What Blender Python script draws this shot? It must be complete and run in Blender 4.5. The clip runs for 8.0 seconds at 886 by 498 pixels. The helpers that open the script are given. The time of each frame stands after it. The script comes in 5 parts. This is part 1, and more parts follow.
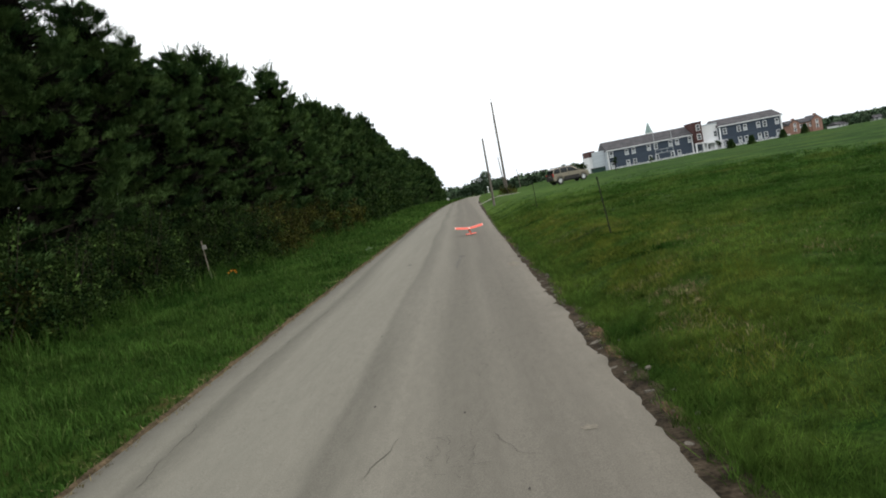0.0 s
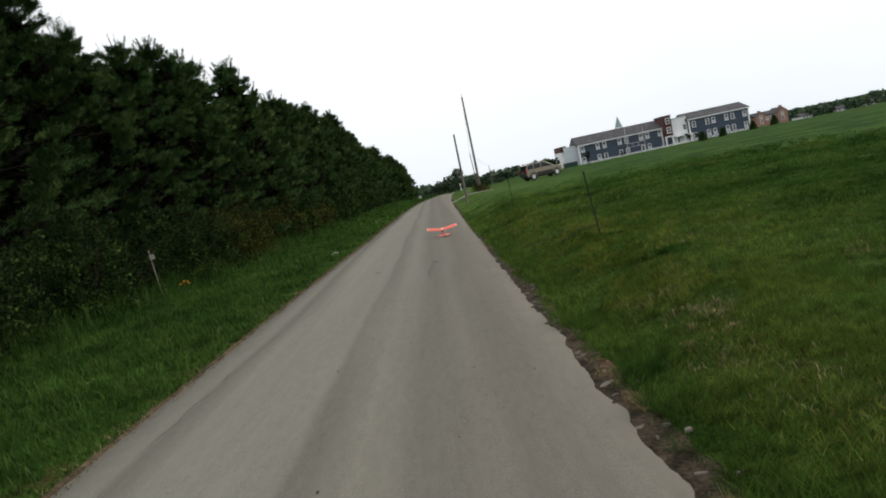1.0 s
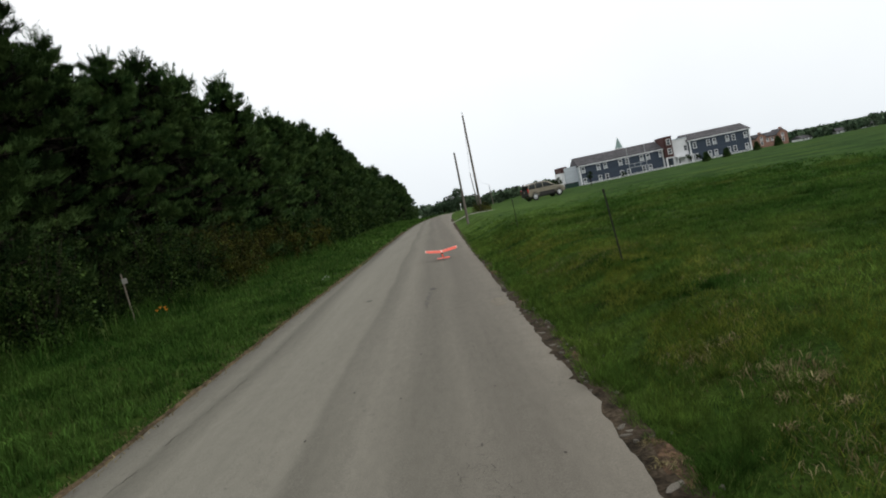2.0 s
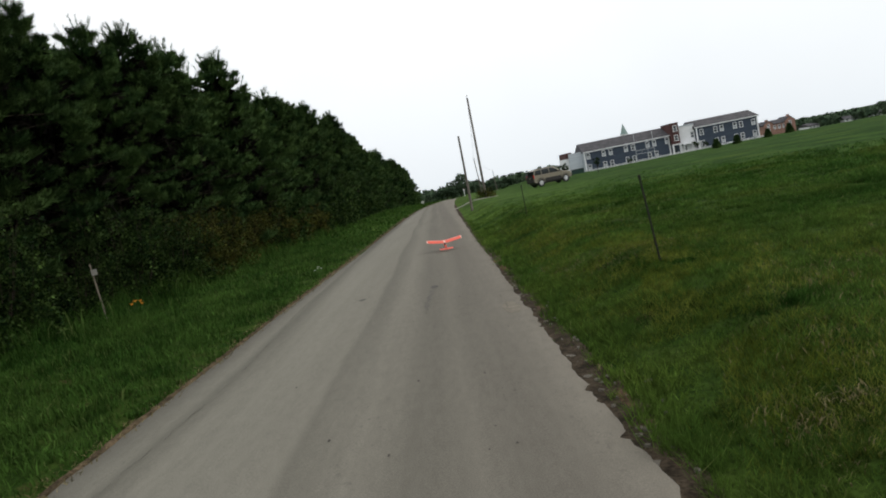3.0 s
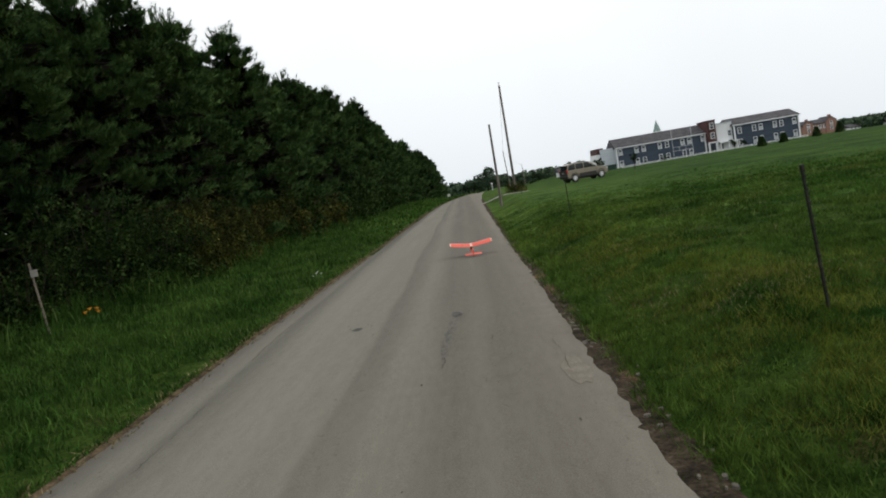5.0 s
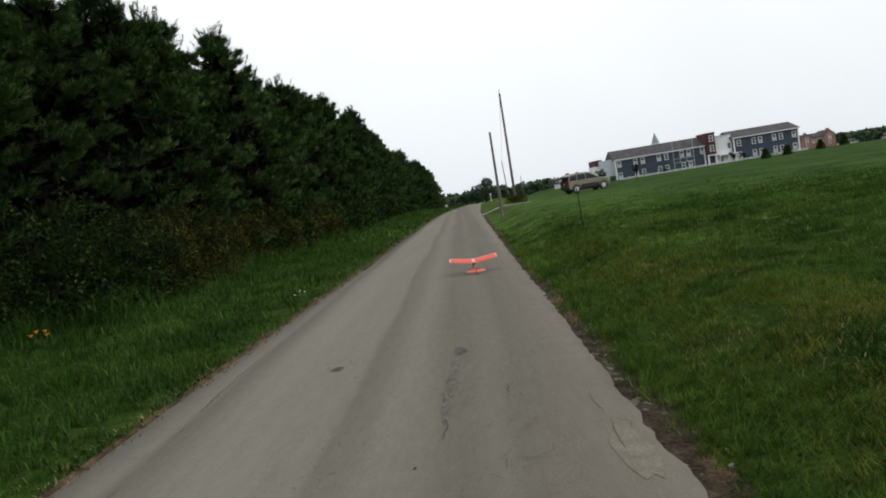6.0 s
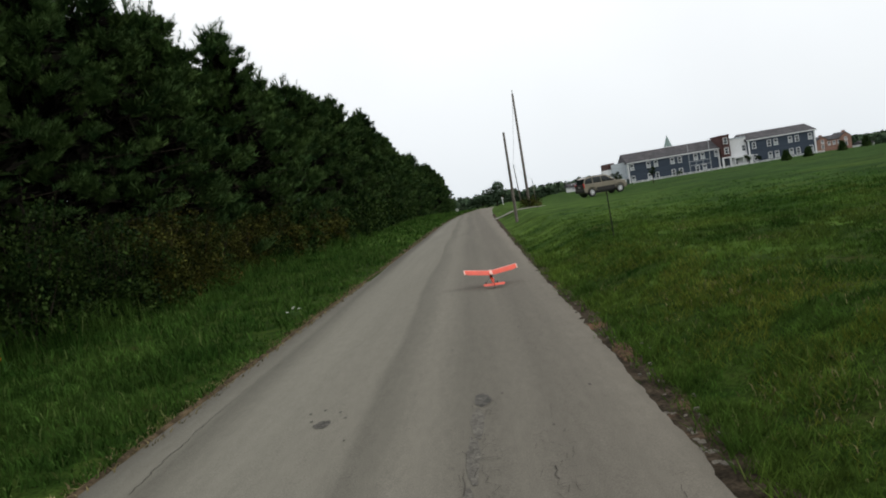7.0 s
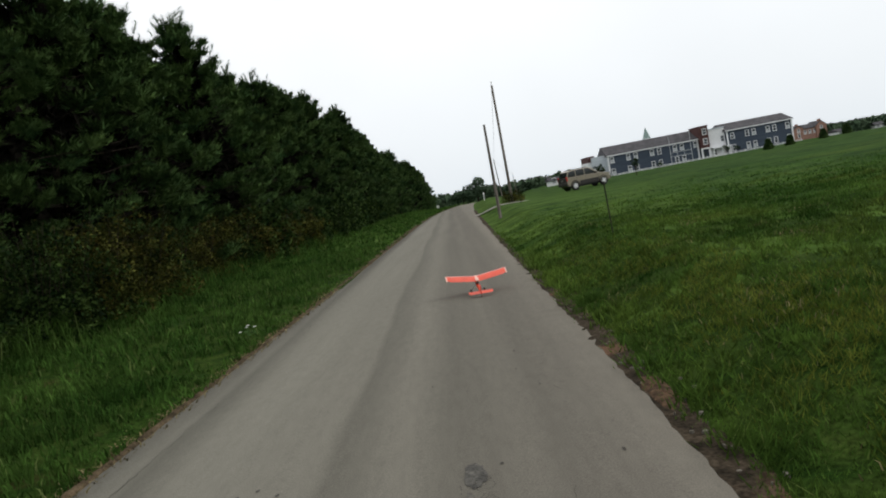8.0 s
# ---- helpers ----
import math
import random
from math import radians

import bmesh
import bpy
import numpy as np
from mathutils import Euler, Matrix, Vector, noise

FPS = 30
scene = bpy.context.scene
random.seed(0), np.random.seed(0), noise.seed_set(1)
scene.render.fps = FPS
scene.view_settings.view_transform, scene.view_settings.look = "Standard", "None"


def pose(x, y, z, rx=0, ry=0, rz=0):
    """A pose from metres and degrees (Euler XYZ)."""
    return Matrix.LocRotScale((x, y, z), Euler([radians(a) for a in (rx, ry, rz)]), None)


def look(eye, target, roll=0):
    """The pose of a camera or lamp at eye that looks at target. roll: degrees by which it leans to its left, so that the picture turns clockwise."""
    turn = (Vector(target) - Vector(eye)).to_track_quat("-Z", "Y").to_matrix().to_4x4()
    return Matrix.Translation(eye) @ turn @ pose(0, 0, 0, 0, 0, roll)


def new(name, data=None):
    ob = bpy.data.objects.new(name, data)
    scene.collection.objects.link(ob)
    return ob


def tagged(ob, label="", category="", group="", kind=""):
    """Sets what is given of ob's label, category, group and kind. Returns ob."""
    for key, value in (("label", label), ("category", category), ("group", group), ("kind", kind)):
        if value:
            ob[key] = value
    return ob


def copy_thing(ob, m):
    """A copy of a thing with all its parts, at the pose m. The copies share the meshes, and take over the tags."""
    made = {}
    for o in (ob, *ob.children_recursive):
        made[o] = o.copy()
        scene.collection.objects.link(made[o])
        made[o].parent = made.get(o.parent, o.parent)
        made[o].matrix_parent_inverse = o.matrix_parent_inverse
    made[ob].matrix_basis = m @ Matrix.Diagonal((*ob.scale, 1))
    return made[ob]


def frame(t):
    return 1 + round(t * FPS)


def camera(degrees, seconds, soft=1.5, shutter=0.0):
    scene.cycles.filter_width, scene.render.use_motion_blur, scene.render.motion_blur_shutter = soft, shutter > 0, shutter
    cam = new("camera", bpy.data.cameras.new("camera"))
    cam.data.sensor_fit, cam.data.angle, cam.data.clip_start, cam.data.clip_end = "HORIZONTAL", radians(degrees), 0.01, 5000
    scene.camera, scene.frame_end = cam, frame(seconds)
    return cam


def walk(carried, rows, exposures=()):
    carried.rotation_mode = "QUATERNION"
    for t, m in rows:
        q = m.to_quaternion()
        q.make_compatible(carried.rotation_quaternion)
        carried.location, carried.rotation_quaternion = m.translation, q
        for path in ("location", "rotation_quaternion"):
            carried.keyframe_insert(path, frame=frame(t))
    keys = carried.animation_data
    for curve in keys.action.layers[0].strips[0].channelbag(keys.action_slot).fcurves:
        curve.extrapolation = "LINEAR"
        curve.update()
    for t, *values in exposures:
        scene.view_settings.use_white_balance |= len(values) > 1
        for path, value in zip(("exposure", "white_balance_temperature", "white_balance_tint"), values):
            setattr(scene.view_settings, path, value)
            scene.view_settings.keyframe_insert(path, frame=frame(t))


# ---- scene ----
# the camera: worn on the head of a walker on a lane, leaning to its right
cam = camera(66.5, 8.0, soft=1.9)
ROWS = [
    (0.0, 0.047, 0.000, 1.764, 2.35, -4.77, -11.02),
    (0.5, 0.064, 0.817, 1.785, 0.78, -5.33, -11.26),
    (1.0, 0.086, 1.589, 1.785, 0.20, -5.41, -12.13),
    (1.5, 0.108, 2.380, 1.778, 0.75, -4.62, -11.49),
    (2.0, 0.120, 3.197, 1.755, -0.17, -3.76, -11.85),
    (3.5, 0.138, 5.789, 1.792, 0.42, -5.36, -11.04),
    (4.0, 0.136, 6.637, 1.789, 0.25, -5.15, -10.55),
    (4.5, 0.166, 7.517, 1.784, 2.50, -5.43, -10.08),
    (6.0, 0.042, 10.152, 1.734, 2.08, -4.29, -9.34),
    (6.5, 0.008, 11.049, 1.728, 2.61, -4.25, -10.04),
    (7.0, -0.059, 11.931, 1.728, 2.90, -3.81, -9.48),
    (7.5, -0.068, 12.798, 1.724, 1.71, -5.37, -11.38),
    (8.0, -0.061, 13.630, 1.717, 1.43, -4.35, -10.76),
]
walk(cam, [(t, pose(x, y, z, 90 + pitch, 0, yaw) @ pose(0, 0, 0, 0, 0, roll)) for t, x, y, z, yaw, pitch, roll in ROWS],
     exposures=[(0.0, -0.05), (1.0, -0.36), (2.0, -0.43), (4.0, -0.46), (8.0, -0.5)])

# overcast daylight: a bright cloud layer over a hazy sky, and a weak, wide sun from the field side
SUN_UP, SUN_TURN = 30.0, 88.0
world = bpy.data.worlds.new("overcast")
scene.world = world
world.use_nodes = True
wn, wl = world.node_tree.nodes, world.node_tree.links
wn.clear()
w_out, w_bg = wn.new("ShaderNodeOutputWorld"), wn.new("ShaderNodeBackground")
w_sky, w_co, w_sep = wn.new("ShaderNodeTexSky"), wn.new("ShaderNodeTexCoord"), wn.new("ShaderNodeSeparateXYZ")
w_ramp, w_noise, w_mul, w_mix = wn.new("ShaderNodeValToRGB"), wn.new("ShaderNodeTexNoise"), wn.new("ShaderNodeMixRGB"), wn.new("ShaderNodeMixRGB")
w_sky.sky_type, w_sky.sun_disc = "NISHITA", False
w_sky.sun_elevation, w_sky.sun_rotation = radians(SUN_UP), radians(SUN_TURN)
w_sky.dust_density = 5.0
w_ramp.color_ramp.elements[0].position, w_ramp.color_ramp.elements[0].color = 0.0, (8.3, 8.8, 9.2, 1)
w_ramp.color_ramp.elements[1].position, w_ramp.color_ramp.elements[1].color = 0.42, (11.6, 11.7, 11.8, 1)
w_noise.inputs["Scale"].default_value, w_noise.inputs["Detail"].default_value = 2.2, 4
w_mul.blend_type, w_mul.inputs[0].default_value = "OVERLAY", 0.12
w_mix.inputs[0].default_value = 0.94
wl.new(w_co.outputs["Generated"], w_sep.inputs[0])
wl.new(w_sep.outputs["Z"], w_ramp.inputs[0])
wl.new(w_co.outputs["Generated"], w_noise.inputs["Vector"])
wl.new(w_ramp.outputs[0], w_mul.inputs[1])
wl.new(w_noise.outputs["Fac"], w_mul.inputs[2])
wl.new(w_sky.outputs[0], w_mix.inputs[1])
wl.new(w_mul.outputs[0], w_mix.inputs[2])
wl.new(w_mix.outputs[0], w_bg.inputs[0])
w_bg.inputs[1].default_value = 0.145
wl.new(w_bg.outputs[0], w_out.inputs[0])
lamp = bpy.data.lights.new("sun", "SUN")
lamp.energy, lamp.angle, lamp.color = 1.0, radians(14), (1.0, 0.96, 0.9)
sun = new("sun", lamp)
ce, se = math.cos(radians(SUN_UP)), math.sin(radians(SUN_UP))
sun.matrix_world = look((60 * ce * math.sin(radians(SUN_TURN)), 60 * ce * math.cos(radians(SUN_TURN)), 60 * se), (0, 0, 0))


# ---- materials ----
def material(name, dark, light, scale=4.0, rough=0.9, stretch=(1, 1, 1), fine=0.0, bump=0.0, metal=0.0, spread=(0.35, 0.65), island=0.0, per_object=0.0,
             third=None, third_scale=0.4, third_edge=(0.5, 0.62), fine_amount=0.35, coat=0.0, through_light=None, spec=0.3, third_even=True, odd=None, strip=None, blotch=None):
    """Two colours mixed by noise, a finer noise over them, a third colour in patches, chance per piece, and bump."""
    m = bpy.data.materials.new(name)
    m.use_nodes = True
    n, l = m.node_tree.nodes, m.node_tree.links
    b = n["Principled BSDF"]
    b.inputs["Roughness"].default_value, b.inputs["Metallic"].default_value = rough, metal
    b.inputs["Specular IOR Level"].default_value = spec if metal == 0 else 0.5
    if coat:
        b.inputs["Coat Weight"].default_value = coat
    co, mp = n.new("ShaderNodeTexCoord"), n.new("ShaderNodeMapping")
    mp.inputs["Scale"].default_value = stretch
    l.new(co.outputs["Object"], mp.inputs[0])

    def noise_fac(s, detail=4.0, even=False):
        t = n.new("ShaderNodeTexNoise")
        t.inputs["Scale"].default_value, t.inputs["Detail"].default_value = s, detail
        l.new(co.outputs["Object"] if even else mp.outputs[0], t.inputs["Vector"])
        return t.outputs["Fac"]

    def ranged(sock, lo, hi, a=0.0, z=1.0):
        r = n.new("ShaderNodeMapRange")
        for i, v in zip(("From Min", "From Max", "To Min", "To Max"), (lo, hi, a, z)):
            r.inputs[i].default_value = v
        l.new(sock, r.inputs["Value"])
        return r.outputs[0]

    def mixed(fac, a, z, blend="MIX"):
        x = n.new("ShaderNodeMixRGB")
        x.blend_type = blend
        for i, v in ((0, fac), (1, a), (2, z)):
            if isinstance(v, (int, float)):
                x.inputs[i].default_value = v
            elif isinstance(v, tuple):
                x.inputs[i].default_value = (*v, 1)
            else:
                l.new(v, x.inputs[i])
        return x.outputs[0]

    out = mixed(ranged(noise_fac(scale), *spread), dark, light)
    if third:
        out = mixed(ranged(noise_fac(third_scale, 4.0, third_even), *third_edge), out, third)
    if strip:
        sx = n.new("ShaderNodeSeparateXYZ")
        l.new(co.outputs["Object"], sx.inputs[0])
        band = n.new("ShaderNodeMath")
        band.operation = "MULTIPLY"
        l.new(ranged(sx.outputs[0], strip[1], strip[2], 1, 0), band.inputs[0])
        l.new(ranged(noise_fac(0.55, 5.0, True), 0.34, 0.62), band.inputs[1])
        out = mixed(band.outputs[0], out, strip[0])
    if fine:
        g = ranged(noise_fac(fine, 3.0, True), 0.3, 0.7, 1 - fine_amount, 1 + fine_amount)
        out = mixed(1.0, out, g, "MULTIPLY")
    if blotch:
        out = mixed(1.0, out, ranged(noise_fac(blotch[0], 6.0, len(blotch) < 3), 0.3, 0.7, 1 - blotch[1], 1 + blotch[1]), "MULTIPLY")
    if odd:
        chance = n.new("ShaderNodeNewGeometry").outputs["Random Per Island"]
        out = mixed(ranged(chance, odd[1], min(1.0, odd[1] + 0.08)), out, odd[0])
    for amount, kind in ((island, "island"), (per_object, "object")):
        if amount:
            src = n.new("ShaderNodeNewGeometry").outputs["Random Per Island"] if kind == "island" else n.new("ShaderNodeObjectInfo").outputs["Random"]
            out = mixed(1.0, out, ranged(src, 0, 1, 1 - amount, 1 + amount), "MULTIPLY")
    l.new(out, b.inputs["Base Color"])
    if bump:
        bp = n.new("ShaderNodeBump")
        bp.inputs["Strength"].default_value = bump
        bp.inputs["Distance"].default_value = 0.02
        l.new(noise_fac(fine or scale * 6, 3.0, True), bp.inputs["Height"])
        l.new(bp.outputs[0], b.inputs["Normal"])
    if through_light:
        tr, mx = n.new("ShaderNodeBsdfTranslucent"), n.new("ShaderNodeMixShader")
        l.new(out, tr.inputs[0])
        mx.inputs[0].default_value = through_light
        l.new(b.outputs[0], mx.inputs[1])
        l.new(tr.outputs[0], mx.inputs[2])
        l.new(mx.outputs[0], n["Material Output"].inputs[0])
    return m


def plain(name, colour, rough=0.6, metal=0.0, wear=0.12, **more):
    d = tuple(c * (1 - wear) for c in colour)
    u = tuple(min(1, c * (1 + wear)) for c in colour)
    return material(name, d, u, scale=6.0, rough=rough, metal=metal, **more)




def asphalt_material():
    """Worn asphalt: bands of wheel wear and a lengthwise joint, streaks along the lane, blotches, and grain."""
    m = bpy.data.materials.new("asphalt")
    m.use_nodes = True
    n, l = m.node_tree.nodes, m.node_tree.links
    b = n["Principled BSDF"]
    b.inputs["Roughness"].default_value, b.inputs["Specular IOR Level"].default_value = 0.93, 0.10
    co, sep = n.new("ShaderNodeTexCoord"), n.new("ShaderNodeSeparateXYZ")
    l.new(co.outputs["Object"], sep.inputs[0])

    def noise_of(scale, stretch=(1, 1, 1), detail=5.0):
        mp, t = n.new("ShaderNodeMapping"), n.new("ShaderNodeTexNoise")
        mp.inputs["Scale"].default_value = stretch
        t.inputs["Scale"].default_value, t.inputs["Detail"].default_value = scale, detail
        l.new(co.outputs["Object"], mp.inputs[0])
        l.new(mp.outputs[0], t.inputs["Vector"])
        return t.outputs["Fac"]

    def ranged(sock, lo, hi, a, z):
        r = n.new("ShaderNodeMapRange")
        for i, v in zip(("From Min", "From Max", "To Min", "To Max"), (lo, hi, a, z)):
            r.inputs[i].default_value = v
        l.new(sock, r.inputs["Value"])
        return r.outputs[0]

    def mixed(kind, fac, a, z):
        x = n.new("ShaderNodeMixRGB")
        x.blend_type = kind
        for i, v in ((0, fac), (1, a), (2, z)):
            if isinstance(v, (int, float)):
                x.inputs[i].default_value = v
            elif isinstance(v, tuple):
                x.inputs[i].default_value = (*v, 1)
            else:
                l.new(v, x.inputs[i])
        return x.outputs[0]

    # place across the lane, made to wander a little, drives the bands
    wob = n.new("ShaderNodeMath")
    wob.operation = "ADD"
    l.new(sep.outputs["X"], wob.inputs[0])
    l.new(ranged(noise_of(1.0, (0.5, 0.10, 1), 3.0), 0.3, 0.7, -0.10, 0.10), wob.inputs[1])
    ramp = n.new("ShaderNodeValToRGB")
    l.new(ranged(wob.outputs[0], -3.4, 1.2, 0, 1), ramp.inputs[0])
    bands = ((-3.40, 0.94), (-3.10, 1.07), (-2.84, 1.03), (-2.72, 0.74), (-2.58, 0.86), (-2.40, 1.07), (-1.75, 1.09), (-1.33, 1.05), (-1.25, 0.79), (-1.06, 0.88),
             (-0.84, 1.07), (-0.62, 1.00), (-0.38, 0.81), (-0.16, 0.83), (0.08, 0.93), (0.34, 0.84), (0.62, 0.88), (0.86, 0.93), (1.04, 1.06), (1.20, 1.10))
    e = ramp.color_ramp.elements
    while len(e) < len(bands):
        e.new(0.5)
    for el, (x, v) in zip(e, bands):
        el.position, el.color = (x + 3.4) / 4.6, (v, v, v, 1)
    tone = mixed("MIX", ranged(sep.outputs["X"], -2.0, 0.6, 0, 1), (0.163, 0.156, 0.129), (0.146, 0.134, 0.111))
    out = mixed("MULTIPLY", ranged(noise_of(0.5, (1, 0.10, 1)), 0.3, 0.7, 0.85, 1.0), tone, ramp.outputs[0])
    out = mixed("MULTIPLY", 1.0, out, ranged(noise_of(4.2, (1.4, 0.028, 1)), 0.28, 0.72, 0.955, 1.045))
    out = mixed("MULTIPLY", 1.0, out, ranged(noise_of(1.6, (1.3, 0.10, 1), 6.0), 0.25, 0.75, 0.93, 1.07))
    out = mixed("MULTIPLY", 1.0, out, ranged(noise_of(16.0, (1.0, 0.25, 1), 5.0), 0.28, 0.72, 0.94, 1.06))
    # dark weathered flecks gather in the worn tracks
    flecks = ranged(noise_of(24.0, (1, 0.5, 1), 3.0), 0.62, 0.72, 0, 1)
    gather = n.new("ShaderNodeMath")
    gather.operation = "MULTIPLY"
    l.new(flecks, gather.inputs[0])
    l.new(ranged(noise_of(1.1, (1.3, 0.22, 1), 4.0), 0.48, 0.66, 0, 0.5), gather.inputs[1])
    out = mixed("MIX", gather.outputs[0], out, (0.070, 0.067, 0.060))
    grain = noise_of(110.0, (1, 1, 1), 2.0)
    out = mixed("MULTIPLY", 1.0, out, ranged(grain, 0.3, 0.7, 0.82, 1.18))
    l.new(out, b.inputs["Base Color"])
    bp = n.new("ShaderNodeBump")
    bp.inputs["Strength"].default_value, bp.inputs["Distance"].default_value = 0.12, 0.01
    l.new(grain, bp.inputs["Height"])
    l.new(bp.outputs[0], b.inputs["Normal"])
    return m


M_ASPHALT = asphalt_material()
M_ASPHALT_BIT = material("broken_asphalt", (0.105, 0.096, 0.080), (0.170, 0.156, 0.130), scale=9, spec=0.05, rough=1.0, fine=60, bump=0.4, per_object=0.2)
M_TAR = material("tar_patch", (0.050, 0.048, 0.043), (0.112, 0.105, 0.092), scale=16, rough=0.85, fine=50, bump=0.3, spec=0.1)
M_CRACK = material("crack_fill", (0.038, 0.035, 0.031), (0.075, 0.069, 0.060), scale=6, rough=0.95, spec=0.1)
M_STREAK = material("worn_streak", (0.060, 0.058, 0.053), (0.110, 0.105, 0.092), scale=14, rough=0.92, fine=50, bump=0.15, spec=0.1)
M_WORN = material("worn_track", (0.092, 0.087, 0.076), (0.136, 0.128, 0.110), scale=13, rough=0.93, fine=55, bump=0.15, spec=0.1)
M_DIRT = material("dirt", (0.020, 0.016, 0.011), (0.062, 0.048, 0.033), scale=5.0, rough=1.0, fine=30, fine_amount=0.5, bump=0.9, third=(0.125, 0.072, 0.045), third_scale=1.4, third_edge=(0.58, 0.70), spec=0.05)
M_STRAW = material("dead_grass", (0.100, 0.084, 0.038), (0.220, 0.185, 0.100), scale=5, rough=1.0, island=0.4, spec=0.03)
M_YELLOW = material("yellowed_blades", (0.078, 0.104, 0.014), (0.150, 0.170, 0.032), scale=1.5, rough=0.9, island=0.35, fine=7.0, fine_amount=0.35, through_light=0.4, spec=0.02)
M_SOIL = material("soil_and_thatch", (0.013, 0.032, 0.005), (0.035, 0.058, 0.011), scale=2.5, rough=1.0, fine=26, fine_amount=0.5, bump=0.8, third=(0.044, 0.038, 0.014), third_scale=1.2, third_edge=(0.60, 0.74), spec=0.02)
M_TAN = material("dusty_dirt", (0.036, 0.028, 0.018), (0.100, 0.074, 0.046), scale=6.0, rough=1.0, fine=30, fine_amount=0.4, bump=0.9, spec=0.03)
M_GROUND = material("turf", (0.013, 0.035, 0.006), (0.033, 0.069, 0.012), scale=0.5, rough=1.0, fine=3.5, fine_amount=0.30, bump=0.4, third=(0.046, 0.074, 0.011), third_scale=0.18, third_edge=(0.54, 0.74), spec=0.02, strip=((0.070, 0.120, 0.022), 1.6, 13.0), blotch=(18.0, 0.3))
M_LAWN = material("lawn_blades", (0.016, 0.047, 0.008), (0.049, 0.099, 0.018), scale=0.7, rough=0.9, island=0.45, fine=7.0, fine_amount=0.5, third=(0.080, 0.104, 0.021), third_scale=0.55, third_edge=(0.55, 0.74), through_light=0.35, spec=0.02, odd=((0.12, 0.14, 0.045), 0.97), strip=((0.084, 0.134, 0.024), 1.3, 9.0), blotch=(0.33, 0.22))
M_VERGE = material("verge_blades", (0.023, 0.058, 0.010), (0.058, 0.114, 0.022), scale=0.6, rough=0.85, island=0.45, fine=5.0, fine_amount=0.42, through_light=0.3, spec=0.03, odd=((0.085, 0.11, 0.035), 0.95), blotch=(0.8, 0.25))
M_NEEDLE = material("pine_needles", (0.015, 0.037, 0.012), (0.060, 0.101, 0.029), scale=0.9, rough=0.8, island=0.25, fine=2.6, fine_amount=0.25, per_object=0.25, through_light=0.10, spec=0.03)
# near black: the shade inside the pine crowns is put into this colour
M_SHADE_TWIG = material("shade_twigs", (0.004, 0.004, 0.003), (0.010, 0.009, 0.007), scale=3, rough=1.0, island=0.4, spec=0.02)
M_BARK = material("pine_bark", (0.020, 0.016, 0.012), (0.055, 0.044, 0.035), scale=5, rough=0.95, stretch=(1, 1, 0.3), fine=40, bump=0.6, spec=0.05)
M_LEAF = material("shrub_leaves", (0.006, 0.017, 0.004), (0.060, 0.100, 0.024), scale=2.4, spread=(0.42, 0.68), rough=0.75, island=0.42, fine=3.0, fine_amount=0.35, per_object=0.25, through_light=0.25, spec=0.04)
M_LEAF_BROWN = material("olive_leaves", (0.014, 0.020, 0.004), (0.100, 0.104, 0.022), scale=2.4, spread=(0.40, 0.68), rough=0.75, island=0.48, per_object=0.2, third=(0.098, 0.074, 0.018), third_scale=1.8, third_edge=(0.56, 0.70), through_light=0.25, spec=0.04)


# ---- building blocks ----
def mesh(name, verts, faces, smooth=False):
    me = bpy.data.meshes.new(name)
    me.from_pydata([tuple(v) for v in verts], [], [tuple(f) for f in faces])
    if smooth:
        me.polygons.foreach_set("use_smooth", [True] * len(me.polygons))
    me.update()
    return me


def big_mesh(name, verts, tris):
    """A mesh from arrays of corners and triangles."""
    me = bpy.data.meshes.new(name)
    verts, tris = np.asarray(verts, np.float32), np.asarray(tris, np.int32)
    me.vertices.add(len(verts))
    me.vertices.foreach_set("co", verts.ravel())
    me.loops.add(tris.size)
    me.loops.foreach_set("vertex_index", tris.ravel())
    me.polygons.add(len(tris))
    me.polygons.foreach_set("loop_start", np.arange(0, tris.size, 3, dtype=np.int32))
    me.update(calc_edges=True)
    return me


def part(name, data, mat, parent=None, label="", at=None):
    """A mesh object from mesh data or a bmesh, under a thing or a part."""
    if isinstance(data, bmesh.types.BMesh):
        me = bpy.data.meshes.new(name)
        data.to_mesh(me)
        data.free()
        data = me
    if mat and not data.materials:
        data.materials.append(mat)
    ob = new(name, data)
    if parent:
        ob.parent = parent
    if at is not None:
        ob.matrix_basis = at if isinstance(at, Matrix) else Matrix.Translation(at)
    return tagged(ob, label)


def box(bm, lo, hi, bevel=0.0):
    """A box from corner to corner, its edges bevelled."""
    c, s = [(a + b) / 2 for a, b in zip(lo, hi)], [abs(b - a) for a, b in zip(lo, hi)]
    made = bmesh.ops.create_cube(bm, size=1, matrix=Matrix.LocRotScale(c, None, s))
    if bevel:
        edges = list({e for v in made["verts"] for e in v.link_edges})
        bmesh.ops.bevel(bm, geom=edges, offset=bevel, segments=2, affect="EDGES", profile=0.5)
    return bm


def block(lo, hi, bevel=0.0):
    return box(bmesh.new(), lo, hi, bevel)


def tube(bm, a, b, r0, r1, sides=8):
    """A tapered rod from a to b."""
    a, b = Vector(a), Vector(b)
    m = Matrix.Translation((a + b) / 2) @ (b - a).to_track_quat("Z", "Y").to_matrix().to_4x4()
    bmesh.ops.create_cone(bm, cap_ends=True, segments=sides, radius1=r0, radius2=r1, depth=(b - a).length, matrix=m)
    return bm


def ss(t):
    t = min(1.0, max(0.0, t))
    return t * t * (3 - 2 * t)


# ---- lie of the land ----
CROSS = -0.0262


